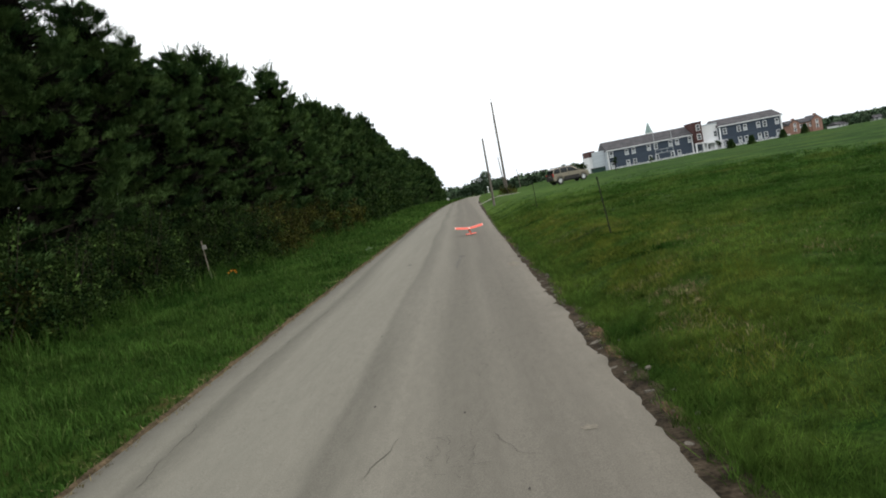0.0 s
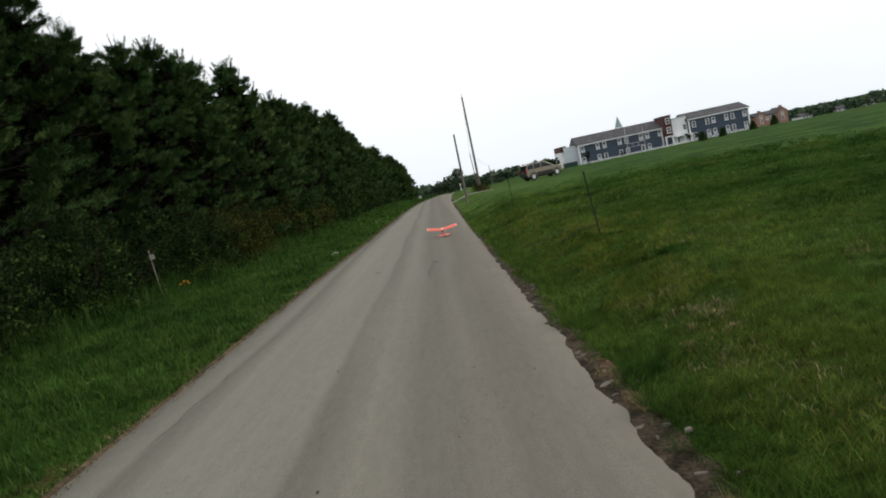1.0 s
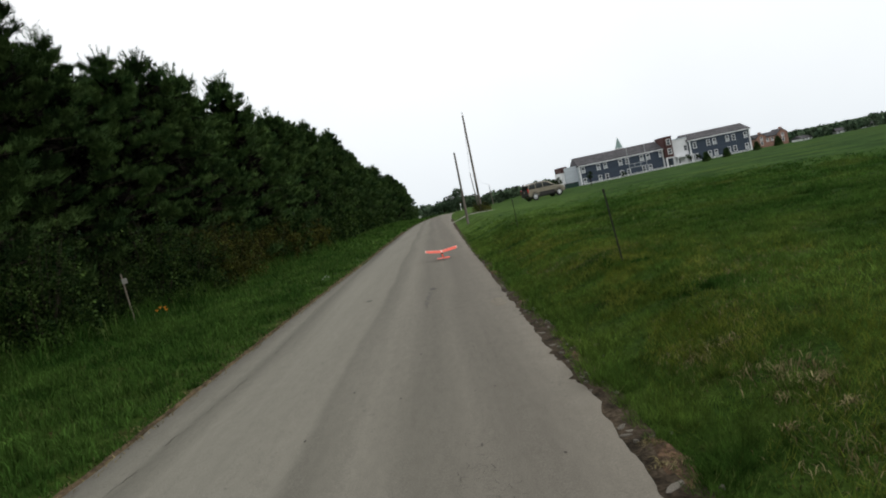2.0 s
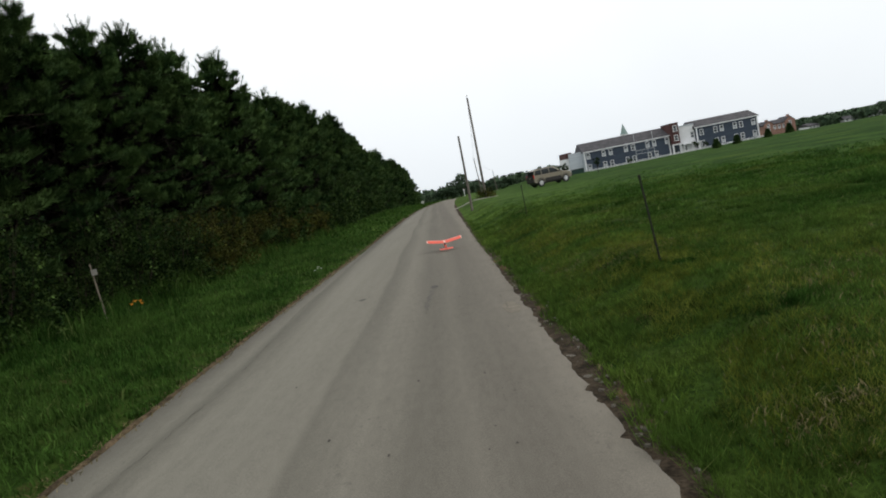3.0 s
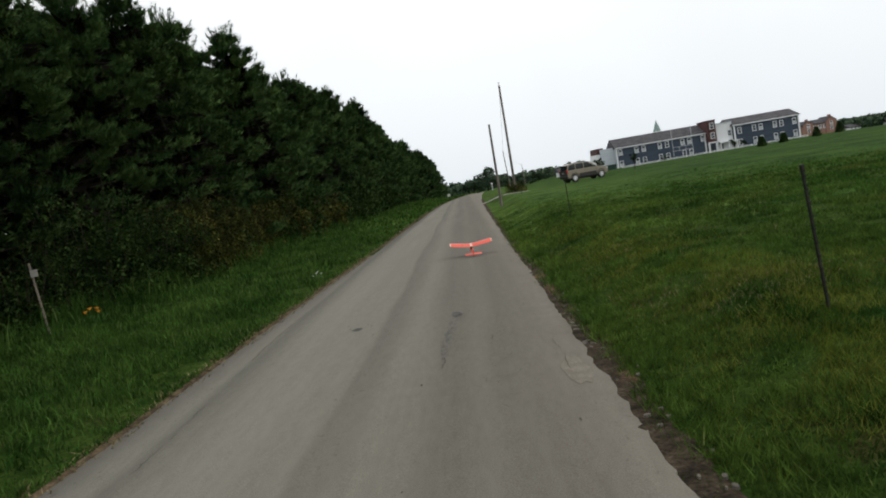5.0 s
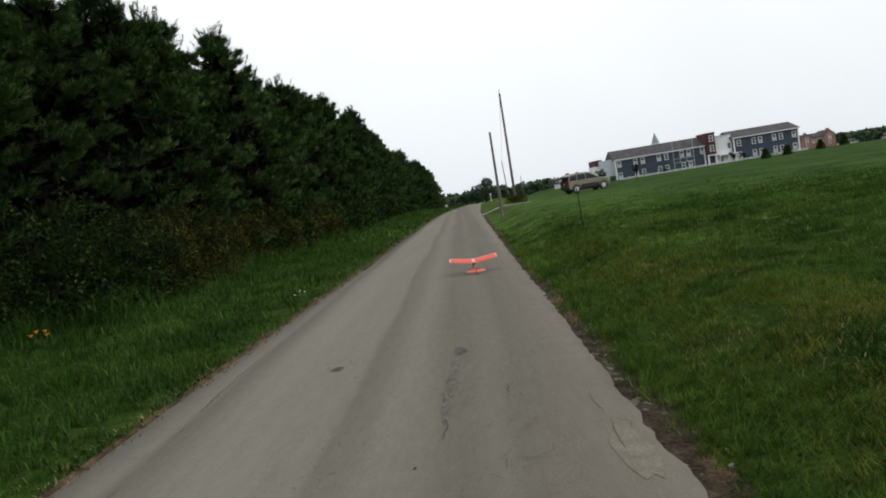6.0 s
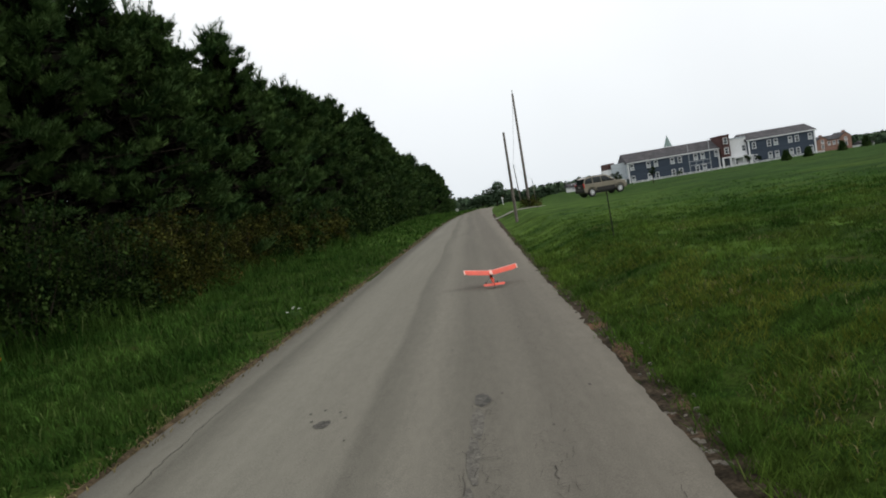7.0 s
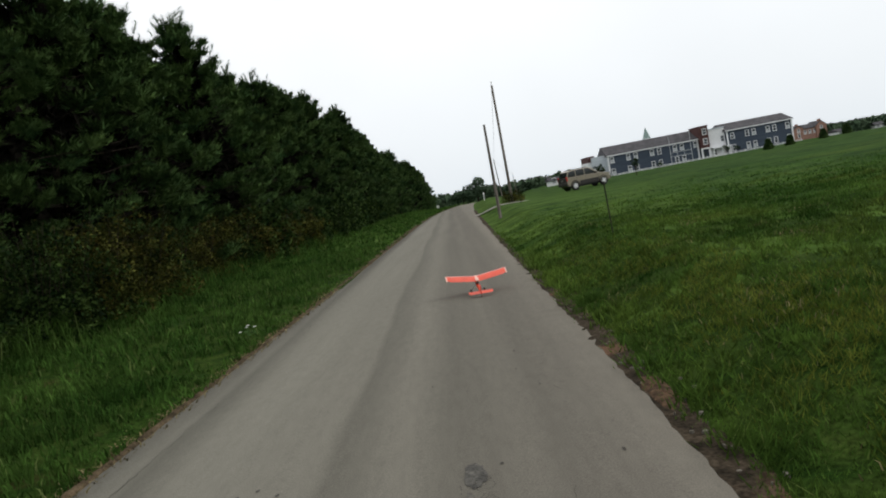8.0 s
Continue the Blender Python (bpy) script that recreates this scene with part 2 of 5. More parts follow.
def edge_line(ys, xs):
    """An edge of the lane as a smoothed table, one place each half metre from 40 m behind the start."""
    fine = np.interp(np.arange(-40, 260, 0.5), ys, xs)
    return np.convolve(np.pad(fine, 10, mode="edge"), np.ones(21) / 21, mode="valid").tolist()


# the lane runs straight, narrows and bends to the field side at its far end
LEFT = edge_line((-40, 0, 20, 30, 40, 62, 82, 97, 112, 130, 260), (-3.6, -3.315, -3.18, -2.97, -2.82, -2.5, -1.9, -0.8, 0.7, 3.0, 24.0))
RIGHT = edge_line((-40, 0, 12, 20, 30, 40, 52, 63, 80, 97, 112, 130, 260), (1.05, 1.05, 1.06, 1.11, 1.19, 1.28, 1.45, 1.62, 2.0, 2.5, 3.2, 5.0, 26.0))


def along(table, y):
    q = (min(max(y, -39.9), 259.0) + 40) * 2
    k = int(q)
    return table[k] + (table[k + 1] - table[k]) * (q - k)


def left_edge(y):
    return along(LEFT, y)


def right_edge(y):
    return along(RIGHT, y)


def road_z(x, y):
    return CROSS * max(-4.0, min(3.0, x)) - 2.5 * ss((y - 112) / 90)


def land_z(x, y):
    """Height of the turf: a low bank on the field side, a verge rising to the pines on the other."""
    xl, xr = left_edge(y), right_edge(y)
    far = math.hypot(x, y - 10)
    drop = 2.0 * ss((far - 72) / 110) + 3.0 * ss((far - 230) / 300) + 0.38 * ss((far - 38) / 30) * (1 - ss((far - 85) / 35))
    if x <= xl:
        u = xl - x
        z = road_z(xl, y) + 0.02 + 0.10 * ss(u / 5.5)
        return z - (drop if y < 112 else drop * 0.4) * ss((u - 12) / 30)
    if x >= xr:
        u = x - xr
        z = -0.045 + 0.25 * ss((u - 0.1) / 2.0) + 0.22 * ss((y - 6) / 22) * ss(u / 2.0) + 0.14 * ss((u - 2) / 12)
        return z - drop * ss(u / 6) - 2.2 * ss((x - 95) / 60) - 2.5 * ss((y - 112) / 90) * (1 - ss(u / 6))
    return road_z(x, y) - 0.07


def steps(stops):
    """Grid lines: (from, to, step) rows."""
    out = []
    for a, b, s in stops:
        k = max(1, round((b - a) / s))
        out += [a + (b - a) * i / k for i in range(k)]
    return out + [stops[-1][1]]


def build_ground():
    xs = steps([(-4000, -600, 850), (-600, -120, 80), (-120, -30, 10), (-30, -9, 1.5), (-9, -2, 0.5), (-2, 0.8, 1.4), (0.8, 4.2, 0.2), (4.2, 15, 0.6), (15, 50, 2.5), (50, 160, 8), (160, 640, 60), (640, 4000, 840)])
    ys = steps([(-4000, -400, 900), (-400, -40, 60), (-40, -6, 4), (-6, 40, 0.5), (40, 130, 2), (130, 320, 8), (320, 800, 60), (800, 4800, 1000)])
    rng = random.Random(3)
    verts, faces = [], []
    for y in ys:
        for x in xs:
            near = -9 < x < 25 and -6 < y < 60 and not left_edge(y) - 0.1 < x < right_edge(y) + 0.3
            verts.append((x, y, land_z(x, y) + (rng.uniform(-0.008, 0.008) if near else 0)))
    w = len(xs)
    for j in range(len(ys) - 1):
        for i in range(w - 1):
            a = j * w + i
            faces.append((a, a + 1, a + 1 + w, a + w))
    ob = part("ground", mesh("ground", verts, faces, True), M_GROUND)
    ob.data.materials.append(M_SOIL)
    for f in ob.data.polygons:
        x, y = f.center.x, f.center.y
        wander = 2.6 * noise.noise((x * 0.35, y * 0.35, 44)) + rng.uniform(-1.6, 1.6)
        if (0.8 < x < 10.5 + wander and -30 < y < 25 + 3 * wander) or (-16 + wander < x < -2.5 and -30 < y < 44 + 3 * wander):
            f.material_index = 1
    return tagged(ob, "mown green turf field with yellowed patches beside a lane", "ground", kind="structure")


def ragged(y, seed, amount):
    return amount * (noise.noise((y * 1.7, seed, 0)) + 0.6 * noise.noise((y * 5.1, seed, 3)) + 0.35 * noise.noise((y * 13, seed, 7)))


def build_road():
    ys = steps([(-30, -2, 1), (-2, 32, 0.07), (32, 70, 0.4), (70, 190, 2)])
    cols = 10
    verts, faces = [], []
    for y in ys:
        near = 1.0 - ss((y - 25) / 45)
        a = left_edge(y) + ragged(y, 5, 0.035) * (0.4 + 0.6 * near)
        b = right_edge(y) + (0.05 * noise.noise((y * 1.7, 9, 0)) + 0.035 * noise.noise((y * 4.1, 9, 3)) + 0.012 * noise.noise((y * 11, 9, 7)) + 0.06 * noise.noise((y * 0.5, 1, 4))) * (0.3 + 0.7 * near)
        row = [a - 0.03] + [a + (b - a) * i / cols for i in range(cols + 1)] + [b + 0.03]
        for k, x in enumerate(row):
            edge = k in (0, len(row) - 1)
            verts.append((x, y, road_z(x, y) - (0.09 if edge else 0.0) + 0.004 * noise.noise((x * 1.3, y * 0.6, 2))))
    w = cols + 3
    for j in range(len(ys) - 1):
        for i in range(w - 1):
            q = j * w + i
            faces.append((q, q + 1, q + 1 + w, q + w))
    return tagged(part("road", mesh("road", verts, faces, True), M_ASPHALT), "worn pale grey asphalt lane with broken edges", "road", kind="structure")


ground = build_ground()
road = build_road()


def build_shoulder():
    """Bare dirt between the broken edge of the asphalt and the turf."""
    ys = steps([(-4, 40, 0.15), (40, 75, 0.6)])
    verts, faces = [], []
    for y in ys:
        b = right_edge(y)
        wide = 0.30 - 0.10 * ss((y - 17) / 14) + ragged(y, 21, 0.10) + 0.08 * noise.noise((y * 0.35, 3, 8))
        for f in (-0.35, 0.0, 0.35, 0.7, 1.0):
            x = b + (f * wide if f > 0 else f)
            z = max(land_z(max(x, b + 0.001), y) + 0.012, -0.06) if f >= 0 else road_z(x, y) - 0.04
            verts.append((x, y, z + 0.018 * noise.noise((x * 9, y * 9, 4)) - (0.03 if f == 1.0 else 0)))
    for j in range(len(ys) - 1):
        for i in range(4):
            q = j * 5 + i
            faces.append((q, q + 1, q + 6, q + 5))
    return tagged(part("dirt_shoulder", mesh("dirt_shoulder", verts, faces, True), M_DIRT), "strip of bare reddish brown dirt along the asphalt edge", "ground", kind="structure")


shoulder = build_shoulder()


def build_verge_edge():
    """Dusty strip between the asphalt and the long grass."""
    ys = steps([(-4, 40, 0.2), (40, 110, 0.8)])
    verts, faces = [], []
    for y in ys:
        xl = left_edge(y)
        wide = 0.04 + ragged(y, 33, 0.03) + 0.0008 * max(0, y) + 0.30 * ss((y - 24) / 25)
        for f in (0.025, 0.0, -0.5, -1.0):
            x = xl + (f if f > 0 else f * wide)
            z = road_z(xl, y) - 0.008 if f > 0 else land_z(x - 0.001, y) - 0.004 + (0.012 if f == -0.5 else 0)
            verts.append((x + 0.5 * ragged(y, 5, 0.035), y, z + 0.012 * noise.noise((x * 9, y * 9, 4))))
    for j in range(len(ys) - 1):
        for i in range(3):
            q = j * 4 + i
            faces.append((q, q + 4, q + 5, q + 1))
    return tagged(part("verge_edge", mesh("verge_edge", verts, faces, True), M_TAN), "narrow strip of tan dirt between asphalt and grass", "ground", kind="structure")


verge_edge = build_verge_edge()


# ---- grass ----
def blades(name, mat, spots, label, category="grass", short=False):
    """Grass: rows of (x, y, z, height, width, lean), each blade a bent strip of three triangles."""
    s = np.asarray(spots, np.float64)
    n = len(s)
    rng = np.random.default_rng(len(name) * 7 + n)
    turn, tip = rng.uniform(0, 2 * np.pi, n), rng.uniform(0, 2 * np.pi, n)
    base, h, w, lean = s[:, :3], s[:, 3], s[:, 4], s[:, 5]
    side = np.stack([np.cos(turn), np.sin(turn), np.zeros(n)], 1) * w[:, None] / 2
    way = np.stack([np.cos(tip), np.sin(tip), np.zeros(n)], 1)
    up = np.array([0, 0, 1.0])
    if short:
        top = base + way * (h * lean)[:, None] + up * (h * (1 - 0.3 * lean))[:, None]
        v = np.stack([base - side, base + side, top], 1).reshape(-1, 3)
        return tagged(part(name, big_mesh(name, v, np.arange(3 * n).reshape(-1, 3)), mat), label, category, kind="stuff")
    mid = base + way * (h * lean * 0.3)[:, None] + up * (h * 0.58)[:, None]
    top = base + way * (h * lean)[:, None] + up * (h * (1 - 0.35 * lean))[:, None]
    v = np.stack([base - side, base + side, mid - side * 0.8, mid + side * 0.8, top], 1).reshape(-1, 3)
    k = np.arange(n)[:, None] * 5
    t = np.stack([k + [0, 1, 3], k + [0, 3, 2], k + [2, 3, 4]], 1).reshape(-1, 3)
    return tagged(part(name, big_mesh(name, v, t), mat), label, category, kind="stuff")


def scatter(rng, x0, x1, y0, y1, count, inside):
    out = []
    while len(out) < count:
        x, y = rng.uniform(x0, x1), rng.uniform(y0, y1)
        if inside(x, y):
            out.append((x, y))
    return out


def build_grass():
    rng = random.Random(11)
    rows = []
    # long grass on the pine side, thinning with distance; blades widen as they get fewer
    for y0, y1, n, w, h in ((-9, 1.5, 9000, 0.022, 0.17), (1.5, 10, 42000, 0.0105, 0.17), (10, 22, 36000, 0.014, 0.17), (22, 45, 22000, 0.022, 0.19), (45, 115, 16000, 0.05, 0.22)):
        for cx, cy in scatter(rng, -9.4, -3.0 if y0 < 20 else -2.3 if y0 < 45 else 0.6, y0, y1, n // 6, lambda x, y: x < left_edge(y) - 0.03 + ragged(y, 5, 0.07)):
            u = left_edge(cy) - cx
            tall = h * (0.45 + 0.75 * ss(u / 0.9) + 0.7 * ss((u - 3.8) / 0.9)) * (0.85 + 0.6 * noise.noise((cx * 1.3, cy * 1.3, 1))) * rng.uniform(0.6, 1.4)
            for k in range(6):
                x, y = cx + rng.gauss(0, 0.03 + 0.0015 * y0), cy + rng.gauss(0, 0.03 + 0.0015 * y0)
                rows.append((x, y, land_z(x, y) - 0.01, tall * rng.uniform(0.6, 1.25), w * rng.uniform(0.7, 1.4), rng.uniform(0.25, 1.0)))
    blades("verge_grass", M_VERGE, rows, "long unmown green grass along the pines")
    rows = []
    for x1, y0, y1, n, w, h in ((9, -9, 1.5, 60000, 0.015, 0.095), (9, 1.5, 9, 235000, 0.0072, 0.100), (12, 9, 18, 180000, 0.0140, 0.105), (15, 18, 30, 100000, 0.023, 0.11), (15, 30, 44, 26000, 0.022, 0.08)):
        for cx, cy in scatter(rng, 1.1, x1, y0, y1, n // 8, lambda x, y: x > right_edge(y) + 0.12 - 0.07 * ss((y - 17) / 14) + ragged(y, 21, 0.10) + 0.10 * abs(noise.noise((y * 7, x * 3, 31))) and rng.random() > 0.9 * ss((x - x1 + 4) / 4) and rng.random() > 0.94 * ss((y - 24 + 0.5 * x) / 20)):
            u = cx - right_edge(cy)
            lush = 1.0 + 0.8 * (1 - ss((u - 0.20) / 0.6))
            grow = h * lush * (0.70 + 0.8 * noise.noise((cx * 2.1, cy * 2.1, 6))) * rng.uniform(0.55, 1.35)
            for k in range(8):
                x, y = cx + rng.gauss(0, 0.022 + 0.002 * y0), cy + rng.gauss(0, 0.022 + 0.002 * y0)
                rows.append((x, y, land_z(x, y) - 0.008, grow * rng.uniform(0.6, 1.25), w * rng.uniform(0.6, 1.2), rng.uniform(0.2, 0.95)))
    blades("lawn_grass", M_LAWN, rows, "short mown green lawn with straw-yellow patches", short=True)
    rows = []
    for x, y in scatter(rng, -3.9, -2.9, 0, 60, 9000, lambda x, y: abs(x - left_edge(y) + 0.06) < 0.16):
        rows.append((x, y, road_z(x, y) - 0.06, rng.uniform(0.03, 0.14), rng.uniform(0.006, 0.014) * (1 + y / 25), rng.uniform(0.4, 1.0)))
    for x, y in scatter(rng, 1.0, 6, 0, 30, 1500, lambda x, y: x > right_edge(y) + 0.12 and noise.noise((x * 0.8, y * 0.8, 12)) > 0.32):
        rows.append((x, y, land_z(x, y), rng.uniform(0.03, 0.08), rng.uniform(0.003, 0.007) * (1 + y / 30), rng.uniform(0.5, 1.0)))
    for cx, cy, cr, n in ((2.32, 7.7, 0.30, 900), (2.05, 8.6, 0.35, 700), (2.8, 15.2, 0.7, 900), (3.4, 15.0, 0.5, 500), (2.0, 6.6, 0.35, 500), (2.7, 9.6, 0.5, 500), (3.7, 11.2, 0.7, 700), (2.2, 5.5, 0.4, 400), (2.0, 16.2, 0.5, 400), (4.4, 8.2, 0.6, 500), (2.6, 19.5, 0.8, 500)):
        for k in range(n // 2):
            x, y = rng.gauss(cx, cr * 0.5), rng.gauss(cy, cr * 0.8)
            if x > right_edge(y) + 0.25:
                rows.append((x, y, land_z(x, y), rng.uniform(0.04, 0.08), rng.uniform(0.003, 0.007) * (1 + y / 30), rng.uniform(0.5, 1.0)))
    blades("dry_grass", M_STRAW, rows, "dead straw-coloured grass at the asphalt edge")
    rows = []
    for cx, cy, sx, sy, n in ((2.5, 12.2, 0.45, 1.6, 9000), (3.3, 14.6, 0.6, 1.6, 8000), (2.2, 9.0, 0.35, 1.0, 5000), (2.6, 17.5, 0.5, 2.0, 7000), (3.0, 8.0, 0.6, 0.9, 4000), (2.4, 22.0, 0.5, 3.0, 6000), (4.3, 11.5, 0.7, 1.0, 3500), (2.2, 5.6, 0.4, 0.8, 3500)):
        for k in range(n):
            x, y = rng.gauss(cx, sx), rng.gauss(cy, sy)
            if x > right_edge(y) + 0.35 and noise.noise((x * 1.4, y * 1.1, 52)) > -0.12:
                rows.append((x, y, land_z(x, y) - 0.005, rng.uniform(0.05, 0.125), rng.uniform(0.004, 0.009) * (1 + max(0, y - 8) / 22), rng.uniform(0.3, 1.0)))
    blades("yellowed_grass", M_YELLOW, rows, "yellowed olive grass in patches on the lawn", short=True)
    rows = []
    # pale clumps of cut straw lying on the turf
    for cx, cy, cr, n in ((2.3, 8.7, 0.06, 60), (2.36, 7.45, 0.045, 60), (2.27, 7.0, 0.04, 45), (2.05, 7.4, 0.035, 30), (1.88, 7.0, 0.035, 25), (1.19, 7.1, 0.05, 130), (1.18, 7.45, 0.035, 60)):
        for k in range(n):
            x, y = rng.gauss(cx, cr), rng.gauss(cy, cr * 0.8)
            low = x < right_edge(y) + 0.25
            rows.append((x, y, max(land_z(x, y) + 0.01, -0.05) + (0.0 if low else rng.uniform(0.02, 0.05)), rng.uniform(0.02, 0.05), rng.uniform(0.004, 0.008), rng.uniform(1.2, 2.2)))
    blades("cut_straw", M_STRAW, rows, "pale clumps of cut straw on the turf")


build_grass()


# ---- pines ----
def needle_tufts(rng, spots, size, per, wide, spread=0.34):
    """Bunches of needles: spots are rows of place, direction, the way the surface faces, and size. Returns corners, triangles and the facing of each corner."""
    s = np.asarray(spots, np.float64)
    n = len(s)
    c, d, face, big = s[:, :3], s[:, 3:6], s[:, 6:9], s[:, 9].reshape(-1, 1, 1)
    d = d / np.linalg.norm(d, axis=1, keepdims=True)
    way = d[:, None, :] * 0.85 + rng.normal(0, spread, (n, per, 3))
    way /= np.linalg.norm(way, axis=2, keepdims=True)
    length = size * big * rng.uniform(0.65, 1.3, (n, per, 1))
    up = face[:, None, :] / (np.linalg.norm(face, axis=1)[:, None, None] + 1e-9) + rng.normal(0, 0.30, (n, per, 3))
    up /= np.linalg.norm(up, axis=2, keepdims=True) + 1e-9
    side = np.cross(way, up)
    side /= np.linalg.norm(side, axis=2, keepdims=True) + 1e-9
    side *= wide * big / 2
    o = c[:, None, :] + rng.normal(0, 1, (n, per, 3)) * size * big * 0.16
    tip = o + way * length
    flip = (np.cross(2 * side, tip - o + side) * up).sum(axis=2, keepdims=True) < 0
    a, b = np.where(flip, o + side, o - side), np.where(flip, o - side, o + side)
    v = np.stack([a, b, tip], 2).reshape(-1, 3)
    return v, np.arange(len(v)).reshape(-1, 3), np.repeat(up.reshape(-1, 3), 3, axis=0)


def faced(me, ways):
    """Gives each corner of a needle mesh the facing of the spray it belongs to."""
    me.normals_split_custom_set_from_vertices(ways.tolist())
    return me


def build_pine(seed, height, radius, tufts, per, wide, size, lobes, step=1.0):
    """A white pine: straight trunk, whorls of limbs that end in upswept fans of soft sprays with dark gaps between, upright shoots on top."""
    rng = np.random.default_rng(seed)
    root = new("pine_tree")
    wood = bmesh.new()
    tube(wood, (0, 0, -0.2), (0, 0, height * 0.55), 0.15, 0.09, 8)
    tube(wood, (0, 0, height * 0.55), (0.05, 0.03, height * 0.97), 0.09, 0.012, 6)
    spots, inner = [], []
    zed = np.array([0, 0, 1.0])

    def lobe(base, way, ln, broad, thick, n):
        """One soft spray: needle bunches over a long slim body, open beneath, pointed at its end."""
        way = way / np.linalg.norm(way)
        across = np.cross(way, zed)
        across /= np.linalg.norm(across) + 1e-9
        over = np.cross(across, way)
        q = rng.normal(0, 1, (n, 3))
        q /= np.linalg.norm(q, axis=1, keepdims=True)
        q[:, 2] = np.where(q[:, 2] < -0.45, -q[:, 2], q[:, 2])
        slim = (1 - 0.5 * np.maximum(0, q[:, 0]))[:, None]
        r = rng.uniform(0.75, 1.0, (n, 1))
        p = base + way * (ln * q[:, :1] * r) + across * (broad * q[:, 1:2] * r * slim) + over * (thick * q[:, 2:] * r * slim)
        d = way * 0.9 + across * 0.45 * q[:, 1:2] + over * (0.20 + 0.35 * q[:, 2:])
        face = way * 0.30 * q[:, :1] + across * 0.75 * q[:, 1:2] + over * (1.0 * q[:, 2:] + 0.12) + zed * 0.15
        spots.extend(np.hstack([p, d, face, np.ones((n, 1))]).tolist())

    def shoot(base, way, ln, n):
        """A single upright finger with short needles all round."""
        way = way / np.linalg.norm(way)
        for k in range(n):
            a = k * 2.4 + rng.uniform(0, 1)
            round_ = np.array([math.cos(a), math.sin(a), 0.15])
            spots.append((*(base + way * ln * k / n), *(way * 0.9 + round_ * 0.5), *round_, 0.55))

    def shape(f):
        return radius * (0.84 + 0.16 * ss(f / 0.15)) * max(0.0, 1 - f ** 1.75) ** 0.85

    z = 0.7
    while z < height * 0.93:
        f = z / height
        reach = max(0.45, shape(f))
        start = rng.uniform(0, 6.28)
        count = max(4, int(round(1.5 * reach + 1.8)))
        for k in range(count):
            a = start + k * 6.283 / count + rng.normal(0, 0.20)
            ln = reach * rng.choice((0.66, 0.86, 1.0, 1.16)) * rng.uniform(0.92, 1.10)
            rise = rng.uniform(-0.04, 0.22) + 0.8 * max(0, f - 0.5)
            foot = np.array([0, 0, z + rng.uniform(-0.10, 0.10) - rise * ln * 0.6])
            out = np.array([math.cos(a), math.sin(a), rise])
            out /= np.linalg.norm(out)
            flat = np.cross(out, zed)
            tube(wood, foot, foot + out * ln * 0.85, 0.030 * (1.2 - f), 0.008, 4)
            grow = (0.28 + 0.46 * min(1.0, reach / radius)) * rng.uniform(0.80, 1.25)
            tip = out + np.array([0, 0, rng.uniform(0.18, 0.50)])
            tip /= np.linalg.norm(tip)
            end = foot + out * ln
            lobe(end, tip, 0.66 * grow, 0.34 * grow, 0.17 * grow, int(tufts * 1.5))
            for j in range(lobes):
                back, s = 0.22 + 0.42 * (j // 2) + rng.uniform(-0.08, 0.08), 1 if j % 2 else -1
                w = tip * 0.8 + flat * s * rng.uniform(0.55, 1.0) + zed * rng.uniform(-0.05, 0.35)
                w /= np.linalg.norm(w)
                p = end - out * back * grow * 1.1 + w * 0.42 * grow
                if back * grow < ln * 0.8:
                    lobe(p, w, 0.56 * grow * rng.uniform(0.8, 1.15), 0.29 * grow, 0.15 * grow, int(tufts * 1.15))
            if f > 0.30:
                for j in range(3 if tufts > 14 else 2):
                    w = tip + np.array([rng.normal(0, 0.3), rng.normal(0, 0.3), rng.uniform(0.6, 1.4)])
                    shoot(end + tip * 0.5 * grow * rng.uniform(-0.6, 0.9), w, rng.uniform(0.45, 0.85) * grow, 5)
            if f > 0.45:
                turn = a + rng.uniform(0.4, 0.9)
                mid = np.array([math.cos(turn), math.sin(turn), rise + 0.25])
                mid /= np.linalg.norm(mid)
                for q in (0.66, 0.40):
                    lobe(foot + zed * rng.uniform(0, 0.25) + mid * ln * q * rng.uniform(0.85, 1.15), mid + zed * 0.3, 0.52 * grow, 0.34 * grow, 0.24 * grow, int(tufts * 1.1))
        z += rng.uniform(0.60, 0.78) * (1.0 if f < 0.5 else 0.64) * step
    # inner twigs, their near-black colour standing in for shade between the sprays
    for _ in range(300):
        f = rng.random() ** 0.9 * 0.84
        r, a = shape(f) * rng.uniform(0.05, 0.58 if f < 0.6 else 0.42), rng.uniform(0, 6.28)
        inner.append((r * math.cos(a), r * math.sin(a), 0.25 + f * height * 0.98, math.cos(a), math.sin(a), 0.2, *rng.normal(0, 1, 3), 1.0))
    # leader and candles at the top
    for k in range(44):
        h = height * rng.uniform(0.82, 0.965)
        r, a = (height - h) * rng.uniform(0.1, 0.8), rng.uniform(0, 6.28)
        up = np.array([0.4 * math.cos(a), 0.4 * math.sin(a), 1.0])
        shoot(np.array([r * math.cos(a), r * math.sin(a), h]), up, rng.uniform(0.35, 0.75), 8)
    shoot(np.array([0, 0, height * 0.93]), np.array([0.03, 0.02, 0.999]), height * 0.070, 12)
    part("trunk", wood, M_BARK, root)
    v, t, w = needle_tufts(rng, spots, size, per, wide)
    crown = part("crown", faced(big_mesh("crown", v, t), w), M_NEEDLE, root)
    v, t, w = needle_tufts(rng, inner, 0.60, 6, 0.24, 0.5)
    part("dead_wood", big_mesh("dead_wood", v, t), M_SHADE_TWIG, crown, "inner twigs with the crown's shade put into their near-black colour")
    return tagged(root, "dense dark green pine with layered upswept branches", "tree", group="pines along the lane")


